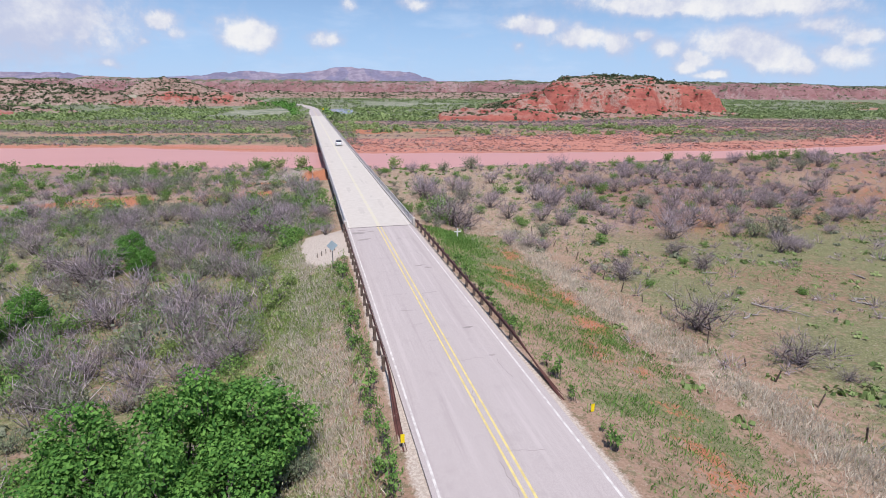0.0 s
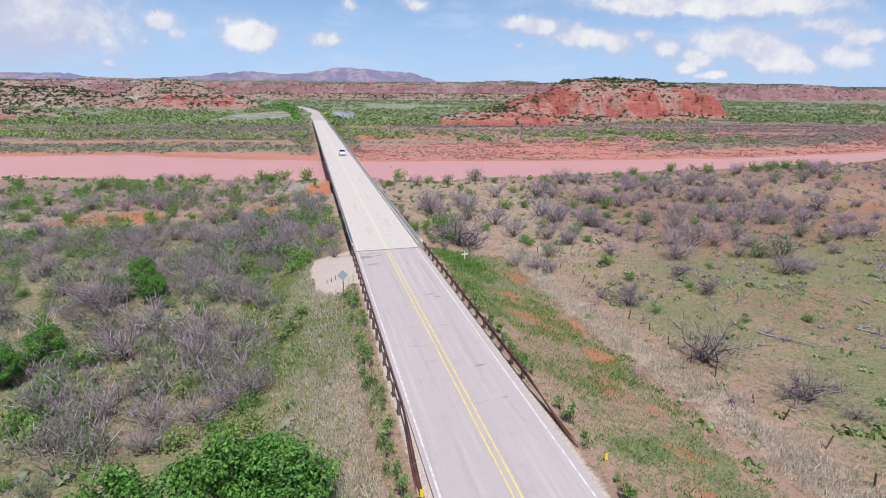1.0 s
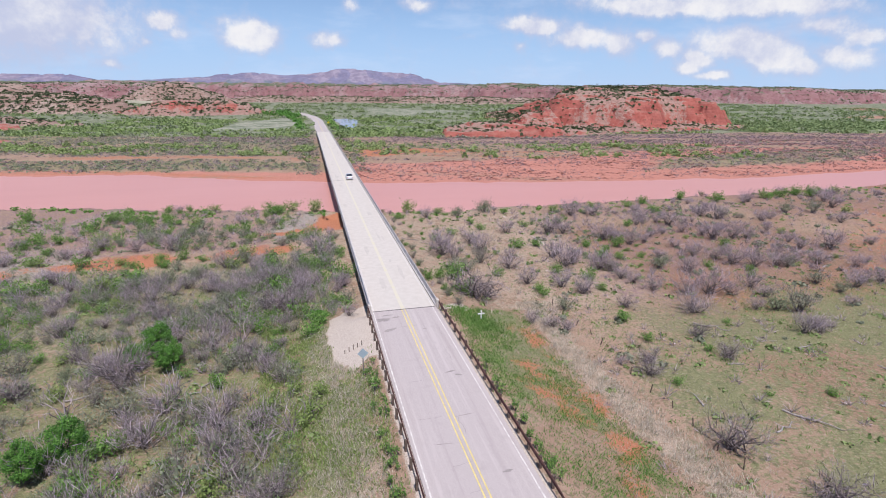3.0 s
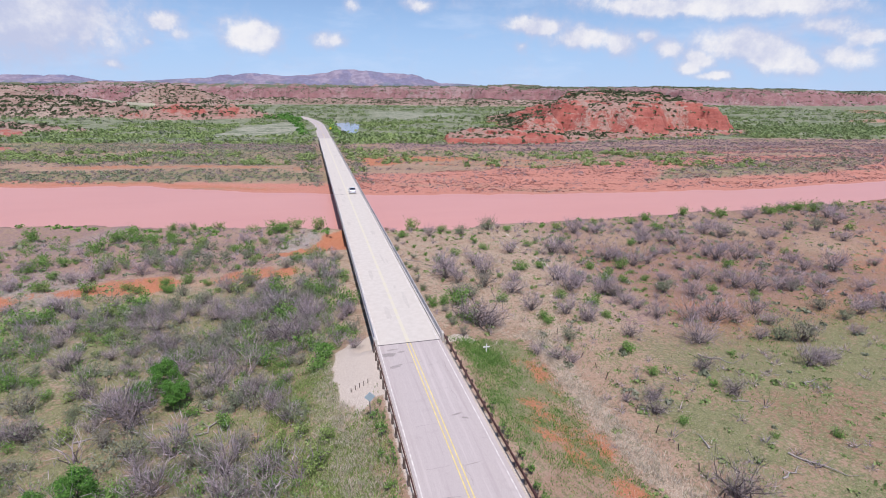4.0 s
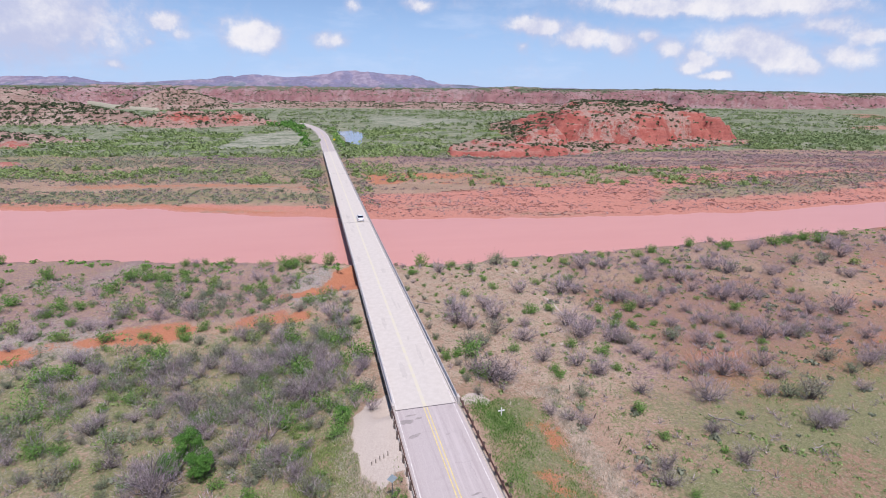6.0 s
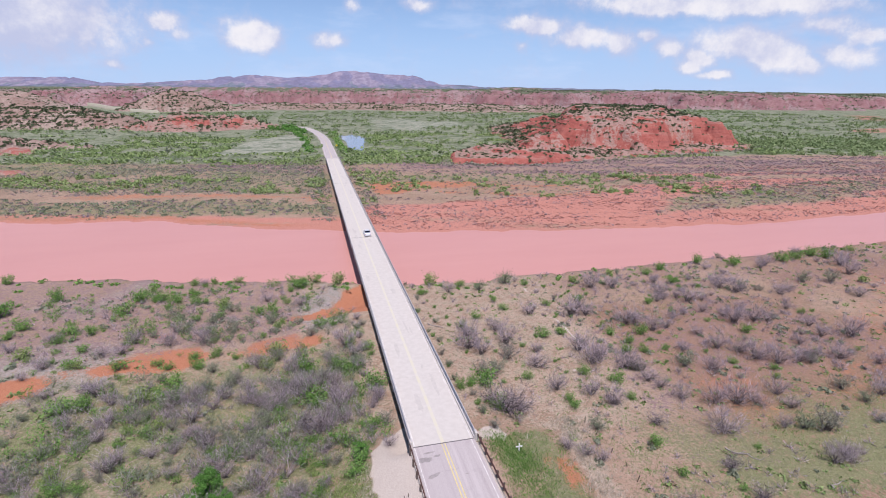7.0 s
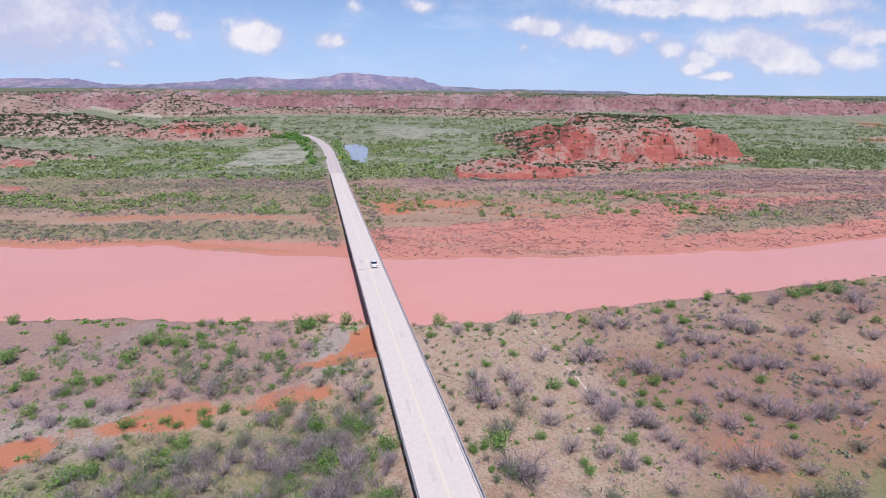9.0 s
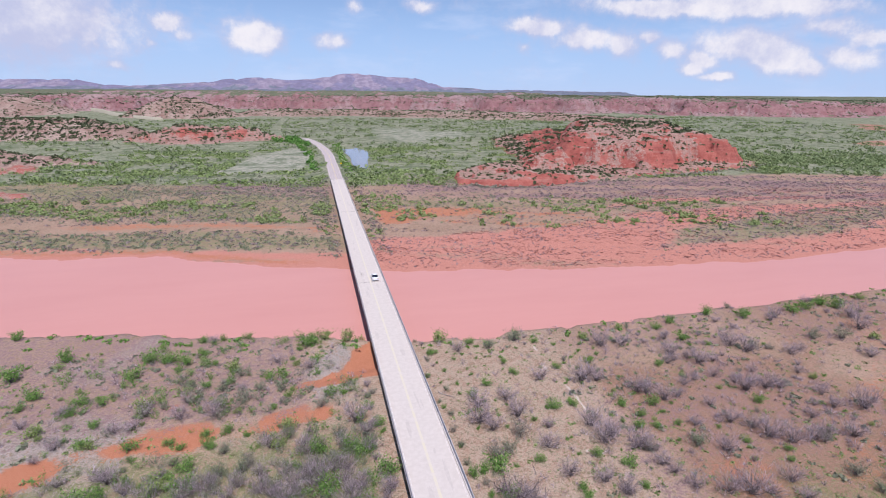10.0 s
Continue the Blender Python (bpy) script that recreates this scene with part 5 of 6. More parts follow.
put_list("sage", [
    (-55.8, 43.3, 1.15), (-45.2, 12, 1.26), (-40.7, 41.5, 1.01), (-38, -0, 1.74), (-37.4, 47.5, 1.17), (-35.9, 26.3, 1.21), (-33.1, -1.9, 0.91), (-31.7, 45, 1.6), (-30.4, 21.7, 1.37), (-29.1, 22.8, 1.47), (-28.9, 50.1, 1.6),
    (-28.7, -7.6, 1.31), (-26.2, 22.7, 1.27), (-25.8, -9.8, 1.95), (-25.3, 23.7, 1.36), (-25.3, 44.2, 1.16), (-23.9, -0.7, 1.49), (-23.4, -26.3, 1.25), (-22.8, -30.1, 0.99), (-21.3, 43.3, 1.34), (-20.1, -17.6, 1.08), (-19.9, 29.2, 1.4),
    (-19.7, -11.1, 1.32), (-19.1, -13.5, 1.19), (-18.1, -3.8, 1.45), (-16.9, -10.6, 1.35), (-16.4, -0.7, 1.29), (-15.9, 18.3, 1.79), (-15.4, 25.8, 1.36), (-14.5, 36.2, 1.1), (-13.3, 20.3, 1.64), (-12, 28.1, 1.57)])
put_list("sage", [
    (-12, 2.5, 1.06), (-9.1, -37.8, 1.16), (-8.3, -37.6, 0.85), (-5.6, 37.9, 0.97), (-5.6, 7.5, 1.24)])
put_list("sage", [
    (10.7, 17, 2), (12.9, 18.1, 1.56), (16.1, 21.4, 1.82), (20.2, 49.5, 1.58), (20.9, 1.8, 1.37), (26.8, 51.7, 2), (34.6, 13.8, 1.39), (42.9, 13.3, 2), (47.3, -4.3, 1.77), (49.8, -5.3, 2), (60.7, 2.1, 1.74),
    (60.8, -1.5, 1.25), (63.2, 9.3, 1.24), (75.3, 37.4, 1.54), (92.4, 38.1, 1.73), (98.7, 36.7, 2)])
put_list("green", [
    (-77.7, 76.3, 1.48), (-70.3, 57.3, 1.95), (-63.9, 45.9, 1.11), (-63.5, 63.9, 1.68), (-63.3, 49.5, 1.56), (-55.2, 42.9, 1.1), (-54.7, 46.1, 1.54), (-51.4, 45.2, 1.13), (-50.4, 38.5, 1.1), (-50.3, 33.4, 1.2), (-48.8, 53.4, 2),
    (-47.5, 59.7, 1.79), (-47.1, 20.7, 2), (-44.3, 20.9, 1.39), (-43.7, 58.7, 2), (-43, 31.2, 1.27), (-41.5, 4.7, 1.16), (-40.2, 57.2, 1.46), (-39.3, 5, 0.9), (-37.6, 31.4, 1.01), (-35.7, 29.7, 0.8), (-35.1, 13.8, 1.11),
    (-34.8, 46.8, 1.2), (-34, 25, 1.52), (-32.5, 32.3, 1.04), (-31.3, 29.2, 0.96), (-30.8, -2.4, 0.87), (-29.4, -15.3, 1.35), (-29.1, 32.3, 1.05), (-26.6, -15.8, 1.16), (-26.2, 8, 0.93), (-25.4, -15.1, 1.39)])
put_list("green", [
    (-24.8, 7, 1.16), (-22.5, 37.6, 0.81), (-22.2, -4.4, 0.87), (-21.3, -33.1, 0.72), (-18.8, -7.1, 0.99), (-16.8, 59.5, 1.79), (-16.3, 6.6, 1.07), (-15.2, 24.5, 1.68), (-15.2, 53.1, 1.06), (-14.8, 7.5, 0.94), (-14.2, 16.1, 2),
    (-12.9, -25.1, 0.83), (-10.3, 24, 1.52), (-10.1, -0.6, 1.32), (-9.4, 1.1, 1.17), (-8.6, 22.1, 1.42), (-6.8, 7.7, 1.19), (-5.6, 28.2, 1.37), (-5.5, 16.9, 1.8)])
put_list("green", [
    (6, 13.4, 0.97), (7.6, 13.7, 0.97), (8.1, 49.7, 0.98), (9.7, 8.2, 1.26), (9.8, 14.4, 1.83), (11.7, 33.6, 1.04), (15.3, 36.3, 1.07), (16.7, 52.3, 1.13), (16.8, 15.2, 0.94), (20.4, 7.1, 0.93), (20.5, 8.6, 0.8),
    (21.3, 43.6, 0.95), (21.9, 39.1, 1.02), (23.4, -16.7, 0.55), (24.7, 27.1, 1.46), (25.7, 14.4, 1.04), (26, -8.1, 0.77), (26.4, -2.7, 1.09), (28.1, 27.2, 1.2), (29.1, 7.1, 0.81), (29.8, 11.7, 1.25), (30.4, -20.3, 0.44),
    (30.7, 50, 0.91), (30.9, 39.2, 0.94), (31.1, -11.7, 0.57), (36.1, 19.1, 1.12), (36.1, -21.7, 0.54), (36.8, 25.3, 1.2), (37.9, 39.6, 1.06), (38.3, 21.7, 0.89), (38.9, 18.6, 0.87), (42.2, 24.2, 1.2)])
put_list("green", [
    (43.1, 18.4, 0.87), (50.9, 12.2, 0.84), (51.5, 35.9, 0.95), (53.9, 6.7, 0.71), (55.7, 8.9, 0.73), (60.9, 50.3, 1.21), (61.2, 20.8, 1.03), (63.1, 44.3, 1.28), (65.9, 52.1, 1.36), (77.6, 54.1, 1.61), (85.5, 51, 1.59),
    (99.7, 51.1, 1.96), (104.7, 51.7, 1.99), (110.6, 52.7, 2), (113.1, 50.5, 1.87)])
put_list("lime", [
    (-58.6, 38.1, 1.87), (-49.2, 32.8, 1.17), (-44, 40.6, 1.2), (-43.8, 42.2, 2), (-43, 7.1, 1.1), (-36.9, 21.7, 2), (-34.5, 1.2, 0.91), (-33.5, 14.8, 1.28), (-32.4, -5.9, 1.18), (-31.6, 29.7, 0.92), (-30.7, 52.8, 2),
    (-29.4, 65.7, 1.43), (-27.4, -16.5, 1.28), (-22.4, -23.4, 1.11), (-21.3, 27.1, 1.46), (-20, 31.1, 1.73), (-17.3, -21.7, 1.2), (-16.7, -27.5, 1.2), (-16.3, 12.4, 1), (-13.9, -12.8, 1.51), (-13.6, -27.2, 1.06), (-13.2, 61.8, 2),
    (-12.3, -27.6, 1.23), (-11.7, -11.2, 1.07), (-10.5, -16.1, 1.43), (-9.5, -13.3, 1.14), (-8.5, 59.7, 2), (-8.2, 31.1, 1.49), (-5.6, 65.1, 1.76)])
put_list("lime", [
    (10.5, 54.8, 2), (41.8, 49.3, 1.31), (52.4, 52, 1.37), (78.1, 24.9, 0.92), (105.6, 35.1, 1.46), (124.2, 53.7, 1.73)])
put_list("bare", [
    (-35.8, -5.2, 0.88), (-33.2, 1.3, 0.9), (-29.6, -2.2, 0.87), (-27.2, -4.8, 1.79), (-27.2, 10.2, 1.06), (-14.1, 9.7, 1.68), (-12.7, -23.9, 0.98)])
put_list("bare", [
    (21.2, -26, 1.26), (21.8, -14.6, 0.88), (23.1, -12.5, 0.76), (24, -32.3, 1.2), (25.3, -35, 0.47), (25.9, 6.5, 0.7), (29, 1, 0.77), (32, -13.5, 0.86), (32.5, -8.4, 0.82)])
put_list("bare", [(10.6, 7.4, 1.9), (12.6, 8.0, 1.2), (9.0, 9.4, 1.0)])


BESIDE = [(sx * (5.0 + 2.6 * rp.random()), 2.5 + 2.1 * k + rp.random()) for k in range(26) for sx in (-1, 1) if sx > 0 or k < 20]
put_list("grey", [(*q, rp.uniform(0.5, 0.9)) for q in BESIDE[::4]])
put_list("sage", [(*q, rp.uniform(0.5, 0.9)) for q in BESIDE[1::4]])
put_list("green", [(*q, rp.uniform(0.4, 0.8)) for q in BESIDE[2::5]])


def scatter(n, x0, x1, y0, y1, dens, seed, gap=0.0):
    """Random places by a density."""
    r = np.random.default_rng(seed)
    x, y = r.uniform(x0, x1, n), r.uniform(y0, y1, n)
    keep = r.random(n) < dens(x, y)
    x, y = x[keep], y[keep]
    if gap:
        tx = np.array(TAKEN)
        d = np.min(np.hypot(x[:, None] - tx[None, :, 0], y[:, None] - tx[None, :, 1]), 1)
        x, y = x[d > gap], y[d > gap]
    return x, y


def open_ground(x, y):
    nb = near_bank(x, y)
    return (y < nb - 1.0) & (np.abs(x) > 5.6) & ~((x > 4) & (x < 14.5) & (y < 3)) & ~((x < -4) & (x > -9.5) & (y < 3)) & (in_gravel(x, y, 0) < 0.6)


def dens_left(x, y):
    clump = smooth(fbm(x, y, 9, 31, 3), 0.40, 0.58)
    thick = np.where(y < 27 + 0.15 * x, 0.18 + 0.82 * clump, 0.18 + 0.45 * clump) * np.where((x > -11.8) & (y < 0), 0.07, 1.0)
    red = in_red(x, y, 0)
    return open_ground(x, y) * thick * (1 - 0.95 * smooth(red, 0.2, 0.42))


def dens_right(x, y):
    clump = smooth(fbm(x, y, 12, 37, 3), 0.45, 0.62)
    return open_ground(x, y) * (0.15 + 0.85 * clump) * smooth(y, -22, 6) * (x > 17)


def grove(kind, n_max, xy, lo, hi, seed):
    r = random.Random(seed)
    for x, y in list(zip(*xy))[:n_max]:
        put_plant(kind, float(x), float(y), r.uniform(lo, hi) * (1.25 if r.random() < 0.15 else 1), r.uniform(0, 360), r.randrange(4), r.uniform(0.8, 1.2))


grove("grey", 60, scatter(260, -56, -6, -36, 28, dens_left, 1, 1.6), 0.7, 1.3, 1)
grove("grey", 46, scatter(300, 50, 140, -25, 58, dens_right, 2, 2.0), 0.6, 1.2, 2)
grove("grey", 40, scatter(160, 14, 90, -20, 56, dens_right, 12, 1.6), 0.3, 0.6, 12)
grove("sage", 70, scatter(200, -62, -6, -36, 30, dens_left, 3, 1.5), 0.6, 1.2, 3)
grove("sage", 50, scatter(300, 20, 140, -25, 58, dens_right, 4, 1.6), 0.3, 0.8, 4)
grove("green", 80, scatter(240, -70, -6, -36, 66, dens_left, 5, 1.5), 0.4, 0.9, 5)
grove("green", 70, scatter(300, 8, 140, -25, 58, dens_right, 6, 1.2), 0.25, 0.55, 6)
grove("lime", 70, scatter(240, -70, -7, -36, 66, dens_left, 7, 1.4), 0.4, 0.9, 7)
grove("lime", 40, scatter(200, 8, 140, -15, 60, dens_right, 8, 1.2), 0.3, 0.6, 8)
grove("bare", 14, scatter(60, -55, -7, -30, 30, dens_left, 9, 2.0), 0.4, 0.7, 9)
grove("green", 70, scatter(150, 7, 48, 14, 56, lambda x, y: open_ground(x, y) * (0.35 + 0.6 * smooth(fbm(x, y, 8, 161, 3), 0.4, 0.6)), 14, 0.8), 0.25, 0.5, 14)
wr = np.random.default_rng(5)
wx_ = np.concatenate([-4.6 - 1.0 * wr.random(62), 4.55 + 0.6 * wr.random(34)])
wy_ = np.concatenate([wr.uniform(-41, -9, 62), wr.uniform(-41, -14, 34)])
grove("weed", 96, (wx_, wy_), 0.6, 1.3, 11)


# ---- fallen wood ----
def dead_log(x, y, length, turn, seed):
    """A fallen crooked limb with the stubs of its branches."""
    r = np.random.default_rng(seed)
    n = 6
    p = np.stack([np.linspace(0, length, n), np.cumsum(r.normal(size=n)) * 0.07 * length, 0.10 + 0.05 * length * r.random(n)], -1)
    thick = np.linspace(0.10, 0.035, n)
    ob = tagged(new("fallen_log"), "bleached grey fallen limb with broken branches on dry earth", "log", "bleached fallen limbs")
    ob.matrix_basis = pose(x, y, float(land(x, y)) - 0.06, 0, 0, turn)
    ring = [(math.cos(a), math.sin(a)) for a in np.linspace(0, 2 * math.pi, 7)[:-1]]
    co = np.array([(px, py + t_ * c, pz + t_ * s_) for (px, py, pz), t_ in zip(p, thick) for c, s_ in ring])
    quads = [(6 * i + j, 6 * i + (j + 1) % 6, 6 * i + 6 + (j + 1) % 6, 6 * i + 6 + j) for i in range(n - 1) for j in range(6)]
    sheet("limb", co, quads + [(0, 2, 3, 5), (6 * n - 6, 6 * n - 4, 6 * n - 3, 6 * n - 1)], M_BLEACH, parent=ob)
    for i in r.integers(1, n, 6):
        tip = p[i] + np.array([r.uniform(-0.1, 0.25), r.choice((-1, 1)) * r.uniform(0.1, 0.3), r.uniform(0.0, 0.16)]) * length
        sheet("branch", *sticks(p[i][None], tip[None], thick[i:i + 1] * 0.6, np.array([0.012])), M_BLEACH, parent=ob)
    return ob


for k, (x, y, length, turn) in enumerate([(29.5, -22.6, 4.2, -68), (26.4, -25.2, 2.6, 20), (38.6, -24.0, 2.6, 15), (39.6, -25.4, 1.8, 120), (34.3, -5.2, 3.8, -58), (23.2, -20.6, 1.9, 75),
                                          (6.0, 35.6, 3.4, -48), (-21.1, -8.0, 3.6, 60), (41.0, -14.0, 2.0, 35), (31.0, -14.5, 1.6, -20), (-31.5, -6.5, 3.0, 40), (45.5, -20.0, 1.7, 80)]):
    dead_log(x, y, length, turn, 700 + k)


# ---- plants that nobody could count ----
def spread_mesh(name, label, category, models, material, x, y, z, size, seed, squash=(0.8, 1.2)):
    """Many copies of small models as one mesh."""
    r = np.random.default_rng(seed)
    cos, fas, n = [], [], 0
    turn, sq = r.uniform(0, 2 * np.pi, len(x)), r.uniform(*squash, len(x))
    pick = r.integers(0, len(models), len(x))
    for k, (co, fa) in enumerate(models):
        s = np.nonzero(pick == k)[0]
        if not len(s):
            continue
        c, w = np.cos(turn[s])[:, None], np.sin(turn[s])[:, None]
        P = np.stack([co[None, :, 0] * c - co[None, :, 1] * w, co[None, :, 0] * w + co[None, :, 1] * c, co[None, :, 2] * sq[s][:, None]], -1) * size[s][:, None, None]
        P += np.stack([x[s], y[s], z[s]], -1)[:, None, :]
        F = fa[None] + (np.arange(len(s)) * len(co))[:, None, None] + n
        cos.append(P.reshape(-1, 3)), fas.append(F.reshape(-1, fa.shape[1]))
        n += len(s) * len(co)
    if not cos:
        return None
    return tagged(sheet(name, np.concatenate(cos), np.concatenate(fas), material, shade=False), label, category, kind="stuff")


def blades(seed, n, h, spread, width):
    r = np.random.default_rng(seed)
    c = np.concatenate([r.normal(size=(n, 2)) * spread, np.zeros((n, 1))], 1)
    d = unit(np.concatenate([r.normal(size=(n, 2)) * 0.45, np.ones((n, 1))], 1)) * h * (0.5 + 0.6 * r.random((n, 1)))
    v = unit(np.cross(d, r.normal(size=(n, 3)))) * width
    return cards(c + d * 0.5, d * 0.5, v)


def clump(seed, n, rad, leaf, flat=0.7):
    """An uneven bush of a few lobes, its leaf cards along their outside, about one metre in radius before scaling."""
    r = np.random.default_rng(seed)
    lobes = np.concatenate([r.normal(size=(4, 2)) * 0.42 * rad, np.zeros((4, 1))], 1)
    lr = rad * r.uniform(0.38, 0.72, 4)
    k = r.integers(0, 4, n)
    d = unit(r.normal(size=(n, 3)))
    d[:, 2] = np.abs(d[:, 2])
    c = lobes[k] + d * lr[k][:, None] * (0.6 + 0.5 * r.random((n, 1))) * np.array([1, 1, flat * 1.5])
    nrm = unit(d + 0.4 * r.normal(size=(n, 3)) + np.array([0, 0, 0.1]))
    a = unit(np.cross(nrm, r.normal(size=(n, 3))))
    s = leaf * (0.6 + 0.8 * r.random((n, 1)))
    return cards(c, a * s, np.cross(nrm, a) * s * 0.8)


def spiky(seed, n, rad, width):
    r = np.random.default_rng(seed)
    d = unit(r.normal(size=(n, 3)) + np.array([0, 0, 0.9]))
    d[:, 2] = np.abs(d[:, 2])
    l = rad * (0.6 + 0.5 * r.random((n, 1)))
    return cards(d * l * (0.45 + 0.4 * r.random((n, 1))), d * l * 0.4, unit(np.cross(d, r.normal(size=(n, 3)))) * width)


def many(n, x0, x1, y0, y1, dens, seed):
    return scatter(n, x0, x1, y0, y1, dens, seed)


def lay(name, label, category, models, material, xy, lo, hi, seed, z=None, **kw):
    x, y = xy
    r = np.random.default_rng(seed + 900)
    spread_mesh(name, label, category, models, material, x, y, land(x, y) if z is None else z, r.uniform(lo, hi, len(x)) * np.where(r.random(len(x)) < 0.12, 1.4, 1), seed, **kw)


G = [blades(k, 13, 0.42, 0.2, 0.012) for k in range(4)]
G_LOW = [blades(k + 9, 5, 0.2, 0.16, 0.02) for k in range(4)]
C_SMALL = [clump(k, 34, 0.8, 0.24) for k in range(5)]
C_MID = [clump(k + 5, 24, 0.9, 0.38) for k in range(5)]
C_FAR = [clump(k + 11, 18, 1.2, 0.32, 0.85) for k in range(6)]
C_JUNIPER = [clump(k + 111, 11, 0.9, 0.40, 0.9) for k in range(6)]
S_SMALL = [joined(spiky(k, 22, 1.0, 0.028), clump(k + 40, 5, 0.6, 0.13)) for k in range(5)]
S_MID = [joined(spiky(k + 7, 8, 1.0, 0.07), clump(k + 17, 4, 0.8, 0.26, 0.7)) for k in range(5)]

band = lambda x, y: np.exp(-((x - 17.2 - 0.8 * np.sin(y / 8)) / 1.6) ** 2) * (y < 5) * (0.45 + 0.55 * smooth(fbm(x, y, 3, 157, 3), 0.35, 0.6))
lay("tall_dry_grass", "band of tall pale dry grass along the embankment foot", "grass", G, M_STRAW, many(10000, 9, 24, -48, 10, lambda x, y: band(x, y) + 0.02, 1), 0.8, 1.6, 1)
lay("dry_grass", "pale dry grass on the embankment side", "grass", G, M_STRAW, many(8500, -14, -4.6, -46, 0, lambda x, y: np.exp(-((x + 7.6) / 2.2) ** 2) * (in_gravel(x, y, 0) < 0.6), 2), 0.6, 1.2, 2)
lay("short_grass", "short green grass on the embankment and verge", "grass", G_LOW, M_GREEN,
    many(17000, 4.8, 15, -48, 3, lambda x, y: 0.22 + 0.7 * smooth(fbm(x, y, 3, 61, 3), 0.48, 0.62), 3), 0.6, 1.4, 3)
lay("short_grass", "green and straw grass on the embankment side", "grass", G_LOW, M_LIME,
    many(15000, -15, -4.7, -46, 0, lambda x, y: (in_gravel(x, y, 0) < 0.6) * (0.2 + 0.7 * smooth(fbm(x, y, 5, 69, 3), 0.45, 0.6)), 33), 0.9, 1.9, 33)
lay("short_grass", "short green grass under the shrubs", "grass", G_LOW, M_LIME,
    many(14000, -45, -7, -40, 25, lambda x, y: (in_gravel(x, y, 0) < 0.6) * (0.05 + 0.8 * smooth(fbm(x, y, 6, 63, 3), 0.5, 0.64)), 4), 0.7, 1.6, 4)
lay("short_grass", "thin short grass over the open field", "grass", G_LOW, M_GREEN,
    many(15000, 17, 75, -46, 40, lambda x, y: (0.1 + 0.7 * smooth(fbm(x, y, 8, 65, 3), 0.48, 0.64)) * open_ground(x, y) * (1 - 0.6 * smooth(y, -5, 30)), 5), 0.6, 1.5, 5)
lay("short_grass", "thin dry grass over the open field", "grass", G_LOW, M_HAY,
    many(9000, 9, 95, -46, 56, lambda x, y: open_ground(x, y) * (0.35 + 0.6 * smooth(fbm(x, y, 10, 67, 3), 0.45, 0.6)), 6), 0.6, 1.5, 6)
lay("short_grass", "vivid green grass round the roadside cross", "grass", [blades(k + 50, 9, 0.3, 0.2, 0.018) for k in range(4)], M_GREEN,
    many(2600, 4.8, 12, -10, 2.5, lambda x, y: np.exp(-(((x - 7.6) / 2.4) ** 2 + ((y + 3.6) / 4.0) ** 2)) * (in_gravel(x, y, 0) < 0.5), 41), 0.7, 1.4, 41)
lay("low_weeds", "low green weeds over the valley floor", "weeds", [clump(k + 21, 16, 0.5, 0.16, 0.6) for k in range(4)], M_BUSH, many(4600, -90, 140, -38, 62, lambda x, y: open_ground(x, y) * (0.2 + 0.6 * smooth(fbm(x, y, 9, 141, 3), 0.45, 0.6)), 7), 0.4, 1.2, 7)
lay("low_brush", "low grey brush over the valley floor", "brush", S_SMALL, M_TWIG, many(6500, -110, 150, -36, 64, lambda x, y: np.where(x < 0, np.where(y < 30, 0.4 * dens_left(x, y), np.minimum(1, 2.2 * dens_left(x, y))), 0.2 + dens_right(x, y) * 0.8) * open_ground(x, y), 8), 0.4, 1.1, 8)
lay("low_brush", "low grey-green brush over the valley floor", "brush", C_SMALL, M_SAGE, many(2600, -110, 150, -36, 64, lambda x, y: np.where(x < 0, np.where(y < 30, 0.4 * dens_left(x, y), np.minimum(1, 2.0 * dens_left(x, y))), dens_right(x, y) * 0.6), 9), 0.35, 0.9, 9)
def thin(kind, seed, n, per, mix_):
    r = np.random.default_rng(seed)
    st, tips = limbs(r, n, 1.7, 1.35, 2, 0.03)
    return joined(sticks(*st), spray(r, tips, per, 0.62, 0.011, 0.6, 0.24), *( [leaves(r, tips, mix_, 0.11, 0.25)] if mix_ else []))


T_GREY = [thin("grey", 300 + k, 8, 12, 0) for k in range(5)]
T_SAGE = [thin("sage", 320 + k, 8, 8, 10) for k in range(5)]
T_LEAF = [thin("leaf", 340 + k, 6, 2, 24) for k in range(4)]
lay("thicket", "tangled leafless grey-mauve thicket beside the road", "thicket", T_GREY, M_TWIG, many(760, -60, -6, -42, 24, dens_left, 21), 0.6, 1.3, 21)
lay("thicket", "tangled grey-green thicket beside the road", "thicket", T_SAGE, M_SAGE, many(1000, -76, -6, -42, 50, dens_left, 22), 0.5, 1.2, 22)
lay("thicket", "fresh green undergrowth in the thicket", "thicket", T_LEAF, M_GREEN, many(1100, -76, -6, -42, 66, dens_left, 23), 0.4, 1.05, 23)
lay("thicket", "leafless grey-mauve scrub in the open field", "thicket", T_GREY, M_TWIG, many(330, 17, 140, -20, 58, dens_right, 24), 0.3, 0.7, 24)
lay("bank_shrubs", "line of green shrubs along the river bank", "shrubs", C_SMALL, M_GREEN, many(1500, -140, 190, 44, 90, lambda x, y: np.exp(-((near_bank(x, y) - y - 3.0) / 2.5) ** 2) * (np.abs(x) > 5.5) * 0.6, 10), 0.5, 1.2, 10)

